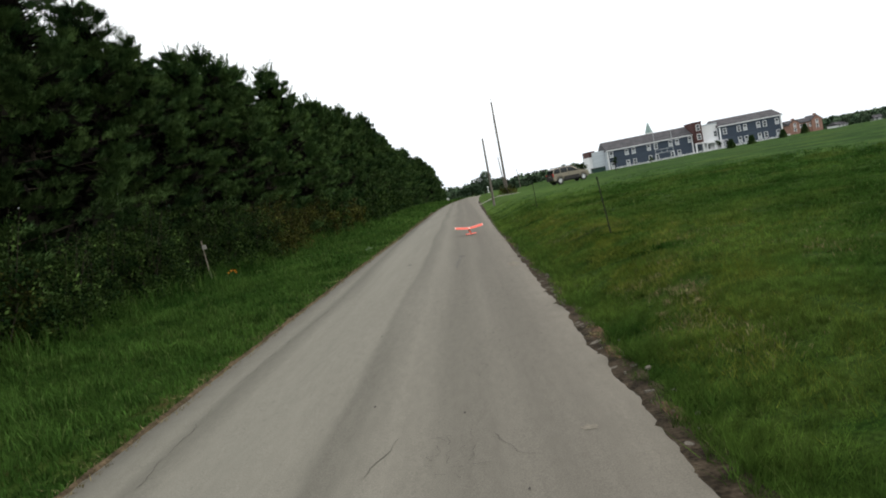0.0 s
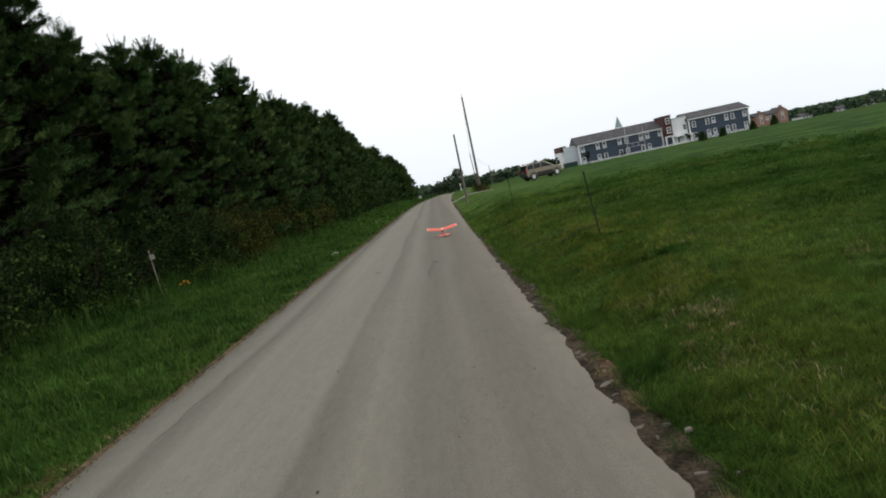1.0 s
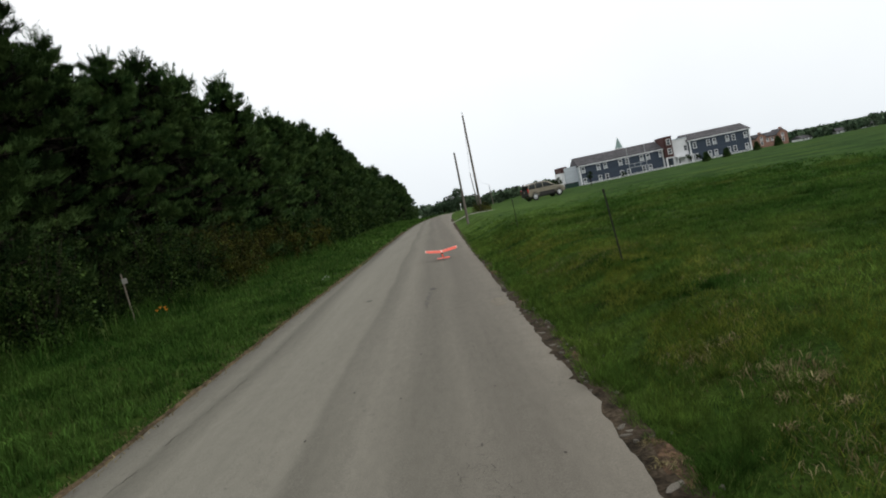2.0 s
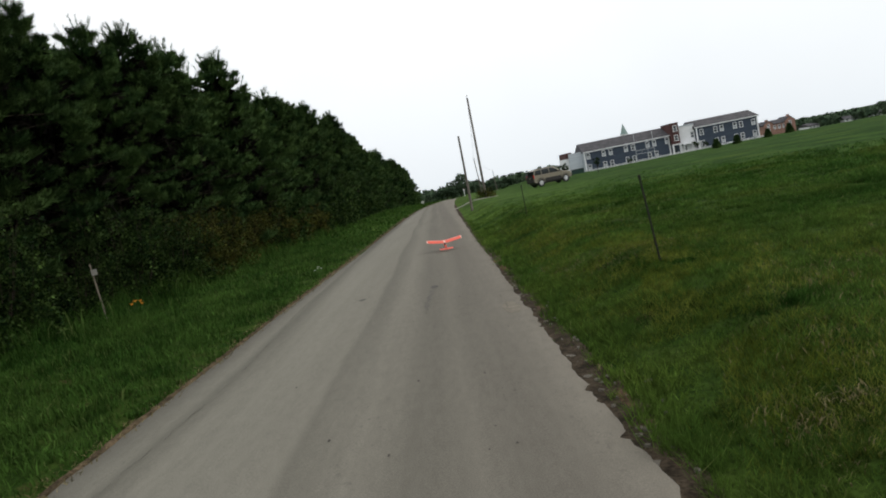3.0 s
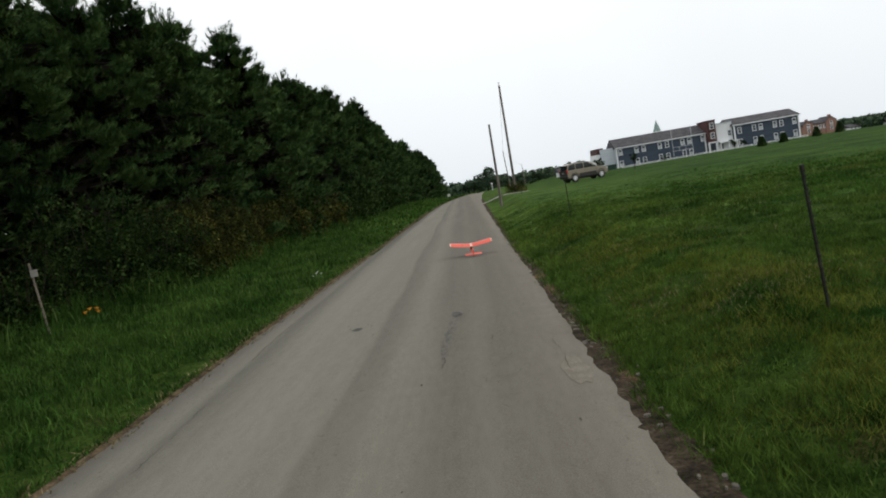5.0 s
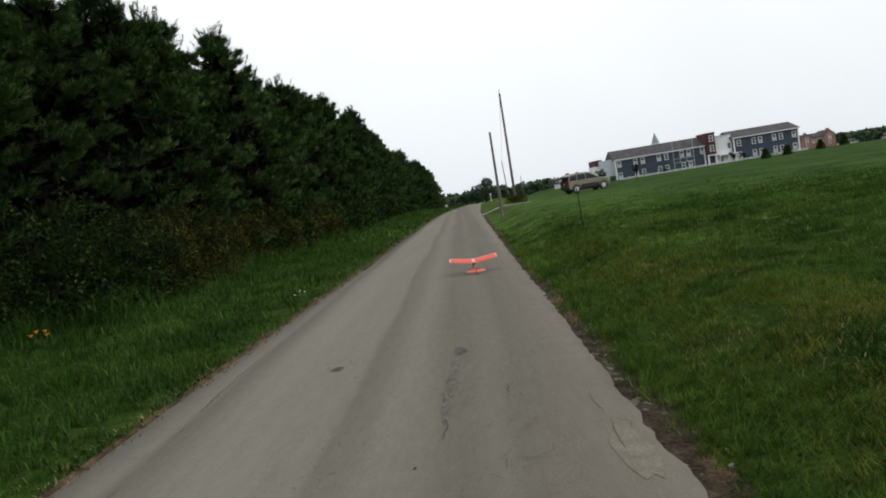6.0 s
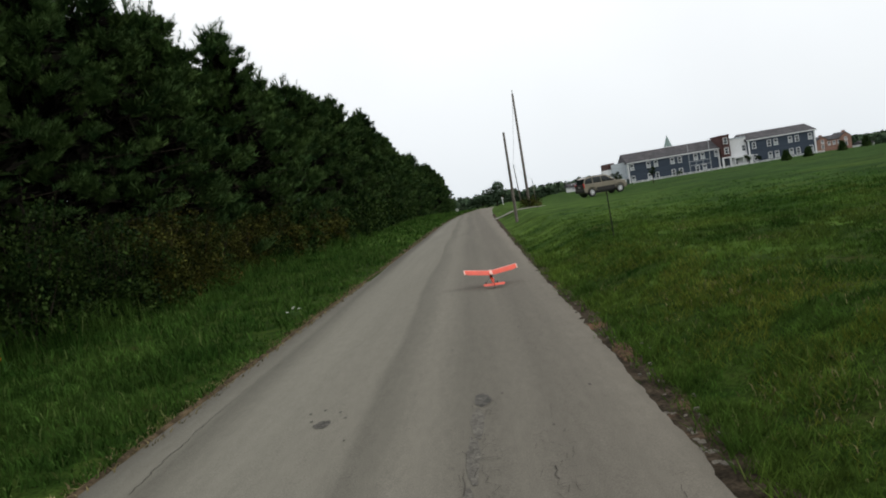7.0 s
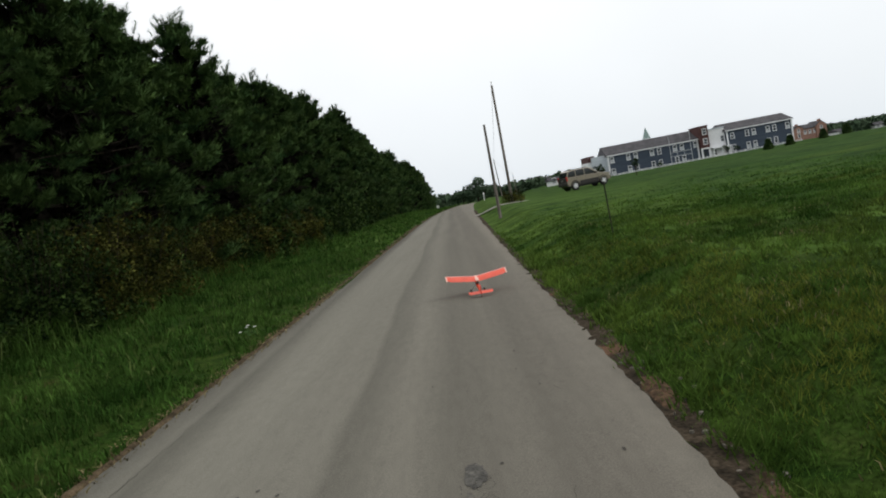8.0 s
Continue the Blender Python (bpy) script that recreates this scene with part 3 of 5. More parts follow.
def pine_top(y):
    """How high the row of pines stands along the lane."""
    return 10.7 + 0.95 * ss((y - 33) / 11) + 0.8 * ss((y - 46) / 28) + 1.1 * ss((y - 78) / 16)


def plant_pines():
    rng = random.Random(5)
    high = 11.0
    near = [build_pine(40 + i, high, 3.2, 15, 7, 0.021, 0.19, 5) for i in range(4)]
    mid = [build_pine(60 + i, high, 3.3, 9, 5, 0.050, 0.25, 4) for i in range(3)]
    far = [build_pine(66 + i, high, 3.4, 6, 4, 0.10, 0.36, 3) for i in range(3)]
    placed = set()
    y, k = -3.0, 0
    rows = []
    while y < 230:
        rows.append((-11.9 + rng.uniform(-0.5, 0.5) + 2.5 * ss((y - 140) / 40), y, pine_top(y) / high * rng.uniform(0.94, 1.05) * (rng.uniform(0.9, 1.06) if y > 120 else 1)))
        y += rng.uniform(3.2, 4.2) * (1 if y < 50 else 1.2 if y < 120 else 1.6)
    y = -4.0
    while y < 48:
        rows.append((-14.9 + rng.uniform(-0.5, 0.5), y, pine_top(y) / high * rng.uniform(1.02, 1.10)))
        y += rng.uniform(2.8, 3.6)
    for x, y, s in rows:
        kinds = far if x < -14 or y < 6 or y > 64 else near if y < 31 else mid
        kind = kinds[k % len(kinds)]
        k += 1
        m = Matrix.Translation((x, y, land_z(x, y))) @ pose(0, 0, 0, rng.uniform(-2, 2), rng.uniform(-2, 2), rng.uniform(0, 360)) @ Matrix.Diagonal((s, s, s, 1))
        if kind.name not in placed:
            kind.matrix_basis = m
            placed.add(kind.name)
        else:
            made = copy_thing(kind, m)
            made.scale = (s, s, s)


plant_pines()


# ---- shrubs and other leafy things ----
def leaf_cloud(rng, blobs, count, size, droop=0.0):
    """Leaves over the outer part of several ellipsoids: blobs are rows of centre and radii."""
    blobs = np.asarray(blobs, np.float64)
    weight = (blobs[:, 3] * blobs[:, 4] + blobs[:, 3] * blobs[:, 5])
    pick = rng.choice(len(blobs), count, p=weight / weight.sum())
    d = rng.normal(0, 1, (count, 3))
    d /= np.linalg.norm(d, axis=1, keepdims=True)
    r = rng.uniform(0.45, 1.08, (count, 1)) ** 0.6
    c = blobs[pick, :3] + d * r * blobs[pick, 3:]
    a = rng.normal(0, 1, (count, 3)) + d * 0.8
    a[:, 2] -= droop
    a /= np.linalg.norm(a, axis=1, keepdims=True)
    b = np.cross(a, rng.normal(0, 1, (count, 3)))
    b /= np.linalg.norm(b, axis=1, keepdims=True) + 1e-9
    s = size * rng.uniform(0.6, 1.4, (count, 1))
    v = np.stack([c - a * s * 0.5, c + b * s * 0.3, c + a * s * 0.5, c - b * s * 0.3], 1).reshape(-1, 3)
    ways = d + rng.normal(0, 0.35, (count, 3)) + np.array([0, 0, 0.15])
    ways /= np.linalg.norm(ways, axis=1, keepdims=True) + 1e-9
    back = (np.cross(b, a) * ways).sum(axis=1) < 0
    k = np.arange(count)[:, None] * 4
    one = np.stack([k + [0, 1, 2], k + [0, 2, 3]], 1)
    two = np.stack([k + [0, 2, 1], k + [0, 3, 2]], 1)
    t = np.where(back[:, None, None], two, one).reshape(-1, 3)
    keep = v[:, 2].reshape(-1, 4).min(axis=1) > -0.05
    t = t.reshape(-1, 2, 3)[keep].reshape(-1, 3)
    return v, t, np.repeat(ways, 4, axis=0)


def build_shrub(seed, wide, high, count, size, mat, label, name="shrub", category="shrub"):
    rng = np.random.default_rng(seed)
    root = new(name)
    stems = bmesh.new()
    blobs = []
    for i in range(9):
        a, r = rng.uniform(0, 6.28), wide * rng.uniform(0.1, 0.75)
        top = (r * math.cos(a), r * math.sin(a), high * rng.uniform(0.35, 0.85))
        tube(stems, (top[0] * 0.25, top[1] * 0.25, -0.1), top, 0.02, 0.006, 5)
        q = wide * rng.uniform(0.28, 0.5)
        blobs.append((*top, q, q, high * rng.uniform(0.18, 0.34)))
    for i in range(4):
        a = i * 1.57 + rng.uniform(0, 1)
        blobs.append((wide * 0.55 * math.cos(a), wide * 0.55 * math.sin(a), high * 0.2, wide * 0.45, wide * 0.45, high * 0.25))
    # smaller clumps over the outside
    for i in range(18):
        a, f = rng.uniform(0, 6.28), rng.uniform(0.15, 0.95)
        r, q = wide * math.sqrt(1 - 0.6 * f * f) * rng.uniform(0.65, 0.95), wide * rng.uniform(0.14, 0.24)
        blobs.append((r * math.cos(a), r * math.sin(a), high * f, q, q, q * 0.75))
    # long shoots that break the outline
    for i in range(12):
        a, h = rng.uniform(0, 6.28), high * rng.uniform(0.9, 1.25)
        x, y = wide * 0.6 * math.cos(a), wide * 0.6 * math.sin(a)
        tube(stems, (x * 0.7, y * 0.7, high * 0.5), (x * 1.15, y * 1.15, h), 0.008, 0.003, 4)
        blobs.append((x * 1.1, y * 1.1, h * 0.9, 0.13, 0.13, 0.22))
    part("stem_frame", stems, M_BARK, root)
    v, t, w = leaf_cloud(rng, blobs, count, size)
    part("foliage", faced(big_mesh("foliage", v, t), w), mat, root)
    return tagged(root, label, category)


def plant_shrubs():
    rng = random.Random(17)
    green = [build_shrub(70 + i, 1.3, 1.9 + 0.25 * i, 5200, 0.08, M_LEAF, "tangled dark green shrub under the pines") for i in range(3)]
    brown = [build_shrub(80 + i, 1.4, 1.9 + 0.3 * i, 5200, 0.078, M_LEAF_BROWN, "olive and brownish bramble shrub under the pines") for i in range(2)]
    thin = [build_shrub(75, 1.5, 2.2, 1700, 0.19, M_LEAF, "tangled dark green shrub under the pines"), build_shrub(76, 1.5, 2.1, 1700, 0.18, M_LEAF_BROWN, "olive and brownish bramble shrub under the pines")]
    for ob in green + brown + thin:
        tagged(ob, group="shrubs along the pines")
    used = set()
    y = 4.0
    while y < 100:
        olive = rng.random() < (0.5 if 24 < y < 60 else 0.06)
        kind = rng.choice(brown if olive else green) if y < 42 else thin[1 if olive else 0]
        s = rng.uniform(0.75, 1.2) * (1.0 if y < 60 else 1.25)
        x = -9.1 + rng.uniform(-0.4, 0.4) - (0.4 if 19.5 < y < 23.5 else 0.0)
        m = Matrix.Translation((x, y, land_z(x, y) - 0.02)) @ pose(0, 0, 0, 0, 0, rng.uniform(0, 360)) @ Matrix.Diagonal((s, s, s, 1))
        if kind.name not in used:
            used.add(kind.name)
            kind.matrix_basis = m
        else:
            copy_thing(kind, m).scale = (s, s, s)
        y += rng.uniform(0.9, 1.6) * (1.0 if y < 60 else 1.7)
    # tall weeds where the verge meets the shrubs
    rows = []
    for i in range(9000):
        y = 3 + 70 * rng.random() ** 1.4
        x = -8.3 + rng.gauss(0, 0.25)
        if noise.noise((x * 0.5, y * 0.45, 30)) < -0.15:
            continue
        rows.append((x, y, land_z(x, y) - 0.02, rng.uniform(0.35, 0.95), rng.uniform(0.008, 0.017) * (1 + y / 40), rng.uniform(0.1, 0.6)))
    blades("tall_weeds", M_VERGE, rows, "tall rank grass and weeds in front of the shrubs", "weeds")


plant_shrubs()

M_FLOWER = plain("orange_petal", (0.80, 0.33, 0.03), 0.6)
M_LACE = plain("white_petal", (0.75, 0.76, 0.70), 0.7)
M_STALK = plain("green_stalk", (0.06, 0.13, 0.03), 0.7)


def build_daylily(x, y, turn, tall):
    root = new("daylily")
    bm = bmesh.new()
    for k in range(9):
        a = k * 0.7
        tube(bm, (0, 0, -0.03), (0.2 * math.cos(a), 0.2 * math.sin(a), tall * 0.55), 0.012, 0.002, 4)
    tube(bm, (0, 0, -0.03), (0.02, 0, tall), 0.006, 0.004, 5)
    part("stalk", bm, M_STALK, root)
    for k, (dx, dz) in enumerate(((0.03, 0.0), (-0.07, -0.06))):
        v, f = [(dx, 0, tall + dz - 0.05)], []
        for p in range(6):
            a, b = p * 1.047, p * 1.047 + 0.35
            for q in (a - 0.35, a, a + 0.35):
                r = 0.055 if q == a else 0.03
                v.append((dx + r * math.cos(q), r * math.sin(q), tall + dz + (0.015 if q == a else 0.0)))
            n = len(v)
            f += [(0, n - 3, n - 2), (0, n - 2, n - 1)]
        part("bloom", mesh("bloom", v, f), M_FLOWER, root, "orange trumpet bloom")
    root.matrix_basis = Matrix.Translation((x, y, land_z(x, y))) @ pose(0, 0, 0, 0, 0, turn)
    return tagged(root, "orange daylily in bloom at the shrub edge", "flower", group="daylilies")


for lx, ly, lt, lh in ((-7.88, 21.95, 10, 0.36), (-7.80, 22.15, 130, 0.33)):
    build_daylily(lx, ly, lt, lh)


def build_lace(x, y, tall):
    root = new("wild_carrot")
    bm = bmesh.new()
    tube(bm, (0, 0, -0.03), (0.02, 0.01, tall), 0.006, 0.003, 5)
    for k in range(3):
        tube(bm, (0.01, 0, tall * (0.3 + 0.18 * k)), (0.1 * math.cos(k * 2.2), 0.1 * math.sin(k * 2.2), tall * (0.45 + 0.16 * k)), 0.004, 0.002, 4)
    part("stalk", bm, M_STALK, root)
    head = bmesh.new()
    for k in range(26):
        a, r = k * 2.4, 0.0045 * math.sqrt(k)
        bmesh.ops.create_icosphere(head, subdivisions=1, radius=0.0042, matrix=Matrix.Translation((0.02 + r * math.cos(a), r * math.sin(a), tall + 0.012 - r * 0.2)))
    part("flower_head", head, M_LACE, root, "flat white flower head")
    root.matrix_basis = Matrix.Translation((x, y, land_z(x, y)))
    return tagged(root, "white wild carrot flower in the verge grass", "flower", group="white flowers in the verge")


for lx, ly, lh in ((-3.52, 23.9, 0.22), (-3.58, 24.02, 0.18), (-3.48, 24.08, 0.16), (-3.62, 23.8, 0.15)):
    build_lace(lx, ly, lh)

# ---- road surface details ----
def land_on_road(x, y, lift):
    return road_z(x, y) + 0.004 * noise.noise((x * 1.3, y * 0.6, 2)) + lift


def build_patch(x, y, wide, long, seed, name="tar_patch", mat=None, lift=0.004):
    n = 22
    v = [(x, y, land_on_road(x, y, lift))]
    for k in range(n):
        a = k * 6.2832 / n
        r = 1 + 0.38 * noise.noise((math.cos(a) * 1.5, math.sin(a) * 1.5, seed)) + 0.2 * noise.noise((math.cos(a) * 4, math.sin(a) * 4, seed))
        px, py = x + wide / 2 * r * math.cos(a), y + long / 2 * r * math.sin(a)
        v.append((px, py, land_on_road(px, py, lift)))
    return part(name, mesh(name, v, [(0, 1 + k, 1 + (k + 1) % n) for k in range(n)]), mat or M_TAR, road)


def build_crack(points, wide, seed):
    """A thin dark ribbon along a wandering line."""
    rng = random.Random(seed)
    line = []
    for (ax, ay), (bx, by) in zip(points, points[1:]):
        k = max(2, int(math.hypot(bx - ax, by - ay) / 0.07))
        for i in range(k):
            f = i / k
            x, y = ax + (bx - ax) * f, ay + (by - ay) * f
            line.append((x + 0.03 * noise.noise((x * 3, y * 3, seed)) + rng.uniform(-0.013, 0.013), y + 0.05 * noise.noise((x * 4, y * 4, seed + 9))))
    v, f = [], []
    for i, (x, y) in enumerate(line):
        j = min(i + 1, len(line) - 1)
        h = max(i - 1, 0)
        d = Vector((line[j][0] - line[h][0], line[j][1] - line[h][1]))
        d = d.normalized() if d.length else Vector((0, 1))
        w = wide * max(0.12, 0.7 + 1.3 * noise.noise((x * 2.3, y * 2.3, seed + 5))) * (0.3 if i in (0, len(line) - 1) else 1)
        for s in (-1, 1):
            px, py = x - d.y * s * w / 2, y + d.x * s * w / 2
            v.append((px, py, land_on_road(px, py, 0.005)))
    for i in range(len(line) - 1):
        if noise.noise((line[i][0] * 1.7, line[i][1] * 1.7, seed + 3)) > -0.16:
            f.append((2 * i, 2 * i + 1, 2 * i + 3, 2 * i + 2))
    return part("crack", mesh("crack", v, f), M_CRACK, road)


build_patch(-1.60, 17.50, 0.15, 0.20, 1)
for px, py in ((-1.78, 17.85), (-1.66, 17.92), (-1.42, 17.62), (-1.50, 17.80), (-1.72, 17.62)):
    build_patch(px, py, 0.03, 0.04, px)
build_patch(-0.23, 17.64, 0.16, 0.34, 5, "tar_patch", M_STREAK)
for n_, (px, py, pw, pl) in enumerate(((-0.27, 17.05, 0.10, 0.75), (-0.31, 16.35, 0.09, 0.8), (-0.35, 15.6, 0.07, 0.7))):
    build_patch(px, py, pw, pl, 170 + n_, "worn_streak", M_WORN, 0.003)


def build_crazing(x, y, wide, long, cell, chance, seed):
    """Alligator cracking: thin ribbons along the sides of uneven cells, thinning out from the middle."""
    rng = random.Random(seed)
    nx, ny = max(2, int(wide / cell)), max(2, int(long / cell))
    dots = {(i, j): (x + (i - nx / 2 + 0.5 * (j % 2)) * cell + rng.gauss(0, cell * 0.24), y + (j - ny / 2) * cell + rng.gauss(0, cell * 0.24)) for i in range(nx + 1) for j in range(ny + 1)}
    v, f = [], []
    for (i, j), (ax, ay) in dots.items():
        for k in ((i + 1, j), (i, j + 1)):
            if k not in dots:
                continue
            bx, by = dots[k]
            off = math.hypot((ax - x) / wide, (ay - y) / long) * 2
            if rng.random() > chance * (1.15 - off):
                continue
            d = Vector((bx - ax, by - ay)).normalized()
            wa, wb = rng.uniform(0.0005, 0.0020), rng.uniform(0.0005, 0.0020)
            n = len(v)
            for px, py, w in ((ax, ay, wa), (bx, by, wb)):
                for s in (-1, 1):
                    v.append((px - d.y * s * w, py + d.x * s * w, land_on_road(px, py, 0.009)))
            f.append((n, n + 1, n + 3, n + 2))
    return part("crack", mesh("crack", v, f), M_CRACK, road, "net of fine alligator cracks")


for n_, row in enumerate(((-0.2, 17.4, 0.26, 0.6, 0.05, 0.8), (-0.25, 16.2, 0.30, 2.0, 0.07, 0.55), (0.25, 15.8, 0.35, 2.2, 0.06, 0.4), (0.2, 14.6, 0.5, 2.4, 0.10, 0.35),
                          (0.1, 7.2, 0.5, 2.2, 0.06, 0.25), (0.35, 11.0, 0.4, 2.0, 0.06, 0.25), (-0.3, 4.4, 0.5, 1.2, 0.08, 0.4), (0.5, 20.0, 0.5, 2.0, 0.10, 0.4))):
    build_crazing(*row, 90 + n_)

for n_, pts in enumerate((
        [(-0.05, 4.7), (0.12, 4.3), (0.35, 4.15)], [(-0.75, 4.9), (-0.95, 4.2), (-1.05, 3.7)],
        [(0.33, 17.34), (0.29, 17.05), (0.2, 16.58), (0.19, 15.77), (0.22, 15.38), (0.11, 15.14), (0.12, 14.93)],
        [(0.74, 16.13), (0.83, 15.75), (0.82, 15.32), (0.85, 14.98), (0.83, 14.64), (0.80, 13.9)], [(0.85, 14.98), (0.98, 14.82), (0.95, 14.61)],
        [(-0.36, 16.18), (-0.38, 15.7), (-0.33, 15.25), (-0.36, 14.8)], [(0.2, 16.58), (0.38, 16.5)], [(0.22, 15.38), (0.4, 15.2)], [(0.82, 15.32), (1.02, 15.2)], [(0.83, 15.75), (1.05, 15.85)])):
    build_crack(pts, 0.006, 40 + n_)
# small pits along the wheel tracks
pit_rng = random.Random(61)
for n_ in range(30):
    y = 3.2 + 20 * pit_rng.random()
    x = pit_rng.choice((0.25, 0.25, -0.35, -1.2, 0.6)) + pit_rng.gauss(0, 0.22)
    build_patch(x, y, pit_rng.uniform(0.010, 0.024), pit_rng.uniform(0.02, 0.07), n_, "pit", M_CRACK)
# the long joint near the pine-side edge
for n_, (y0, y1) in enumerate(((2.2, 6.6), (7.0, 12.8), (13.1, 20.5), (21.0, 31.0))):
    build_crack([(-2.72 + 0.1 * math.sin(y * 0.6), y) for y in np.linspace(y0, y1, 5)], 0.005, 70 + n_)


def build_chips():
    """Loose and half-broken pieces of asphalt at the field-side edge."""
    rng = random.Random(23)
    shapes = []
    for k in range(6):
        n = 7
        ring = [(math.cos(i * 6.283 / n) * rng.uniform(0.6, 1.0), math.sin(i * 6.283 / n) * rng.uniform(0.6, 1.0)) for i in range(n)]
        v = [(x, y, -0.5) for x, y in ring] + [(x * 0.86, y * 0.86, 0.5 + rng.uniform(-0.1, 0.1)) for x, y in ring] + [(0, 0, 0.6)]
        f = [(i, (i + 1) % n, n + (i + 1) % n, n + i) for i in range(n)] + [(n + i, n + (i + 1) % n, 2 * n) for i in range(n)]
        me = mesh("asphalt_chip", v, f)
        me.materials.append(M_ASPHALT_BIT)
        shapes.append(me)
    for k in range(190):
        slab = k < 80
        y = rng.uniform(3.5, 22) if k % 5 else rng.uniform(22, 34)
        if slab:
            y = rng.gauss(15.9, 0.9) if k % 3 == 0 else rng.gauss(10.2, 0.8) if k % 6 == 1 else rng.gauss(7.2, 0.9) if k % 6 == 2 else y
            x, s, thick = right_edge(y) + 0.02 + abs(rng.gauss(0, 0.07)), rng.uniform(0.03, 0.085), 0.030
            z = max(road_z(x, y) - rng.uniform(0.014, 0.034), -0.055)
        else:
            x, s, thick = right_edge(y) + 0.05 + abs(rng.gauss(0, 0.14)), rng.uniform(0.008, 0.035), 0.018
            z = max(land_z(x, y) + 0.012, -0.06) + 0.008
        part("asphalt_chip", rng.choice(shapes), None, road, at=Matrix.Translation((x, y, z)) @ pose(0, 0, 0, rng.uniform(-5, 5), rng.uniform(-4, 8), rng.uniform(0, 360)) @ Matrix.Diagonal((s * rng.uniform(0.6, 1.0), s * rng.uniform(0.8, 1.5), thick, 1)))


build_chips()
M_CLAY = material("orange_clay", (0.046, 0.034, 0.024), (0.120, 0.076, 0.048), scale=11, rough=1.0, fine=40, fine_amount=0.4, bump=0.9, spec=0.02)
M_DUST = material("pale_dust", (0.150, 0.136, 0.110), (0.185, 0.168, 0.137), scale=7, rough=1.0, fine=60, fine_amount=0.2, spec=0.02)


def build_clay(x, y, wide, long, seed):
    """A low uneven mound of bare clay on the shoulder."""
    n, rings = 16, 4
    v, f = [(x, y, max(land_z(x, y) + 0.012, -0.06) + 0.016)], []
    for k in range(1, rings + 1):
        for i in range(n):
            a = i * 6.2832 / n
            r = k / rings * (1 + 0.35 * noise.noise((math.cos(a) * 1.6, math.sin(a) * 1.6, seed)))
            px, py = x + wide / 2 * r * math.cos(a), y + long / 2 * r * math.sin(a)
            v.append((px, py, max(land_z(max(px, right_edge(py) + 0.001), py) + 0.012, -0.06) + 0.016 * (1 - (k / rings) ** 2) - (0.012 if k == rings else 0) + 0.020 * noise.noise((px * 14, py * 14, seed))))
    f += [(0, 1 + i, 1 + (i + 1) % n) for i in range(n)]
    for k in range(rings - 1):
        for i in range(n):
            a, b = 1 + k * n + i, 1 + k * n + (i + 1) % n
            f.append((a, a + n, b + n, b))
    return part("clay_patch", mesh("clay_patch", v, f, True), M_CLAY, shoulder, "bare orange clay")


for n_, row in enumerate(((1.22, 7.15, 0.20, 0.9), (1.19, 6.35, 0.15, 0.6), (1.23, 18.7, 0.22, 1.1), (1.24, 9.9, 0.12, 0.6), (1.22, 4.6, 0.14, 0.5))):
    build_clay(*row, 130 + n_)
for n_, row in enumerate(((0.88, 14.3, 0.24, 0.9), (0.62, 4.55, 0.12, 0.10))):
    build_patch(*row, 150 + n_, "dust_patch", M_DUST, 0.003)

M_GRAVEL = material("gravel", (0.20, 0.19, 0.165), (0.28, 0.265, 0.235), scale=3, rough=1.0, fine=40, bump=0.7)


def build_driveway():
    line = [(1.35, 60.5), (2.0, 60.7), (2.8, 61.0), (3.6, 61.4), (4.4, 61.9), (5.0, 62.4)]
    v, f = [], []
    for i, (x, y) in enumerate(line):
        a, b = Vector(line[max(i - 1, 0)]), Vector(line[min(i + 1, len(line) - 1)])
        d = (b - a).normalized()
        for s in (-0.7, -0.35, 0.0, 0.35, 0.7):
            px, py = x - d.y * s, y + d.x * s
            z = max(land_z(px, py), land_z(px + 0.3, py), road_z(px, py) if px < right_edge(py) else -9)
            v.append((px, py, z + (0.045 if abs(s) < 0.6 else 0.02)))
    for i in range(len(line) - 1):
        for k in range(4):
            q = i * 5 + k
            f.append((q, q + 1, q + 6, q + 5))
    return tagged(part("driveway", mesh("driveway", v, f, True), M_GRAVEL), "pale gravel driveway leaving the lane", "driveway", kind="structure")


build_driveway()

# ---- poles, stakes, sign ----
M_POLE = material("weathered_pole", (0.085, 0.073, 0.06), (0.19, 0.168, 0.145), scale=4, rough=0.9, stretch=(1, 1, 0.15), fine=30, bump=0.4)
M_POST = material("post_steel", (0.012, 0.016, 0.012), (0.03, 0.027, 0.022), scale=9, rough=0.85, spec=0.15, fine=40)
M_STAKE = material("pale_stake", (0.14, 0.12, 0.09), (0.26, 0.22, 0.175), scale=7, rough=0.9, stretch=(1, 1, 0.2))
M_PLATE = plain("white_plate", (0.60, 0.60, 0.57), 0.6)
M_GREYPLATE = plain("grey_plate", (0.28, 0.27, 0.24), 0.6)
M_IRON = plain("galvanised", (0.32, 0.33, 0.34), 0.45, 0.7)
M_WIRE = plain("wire", (0.08, 0.08, 0.085), 0.6)


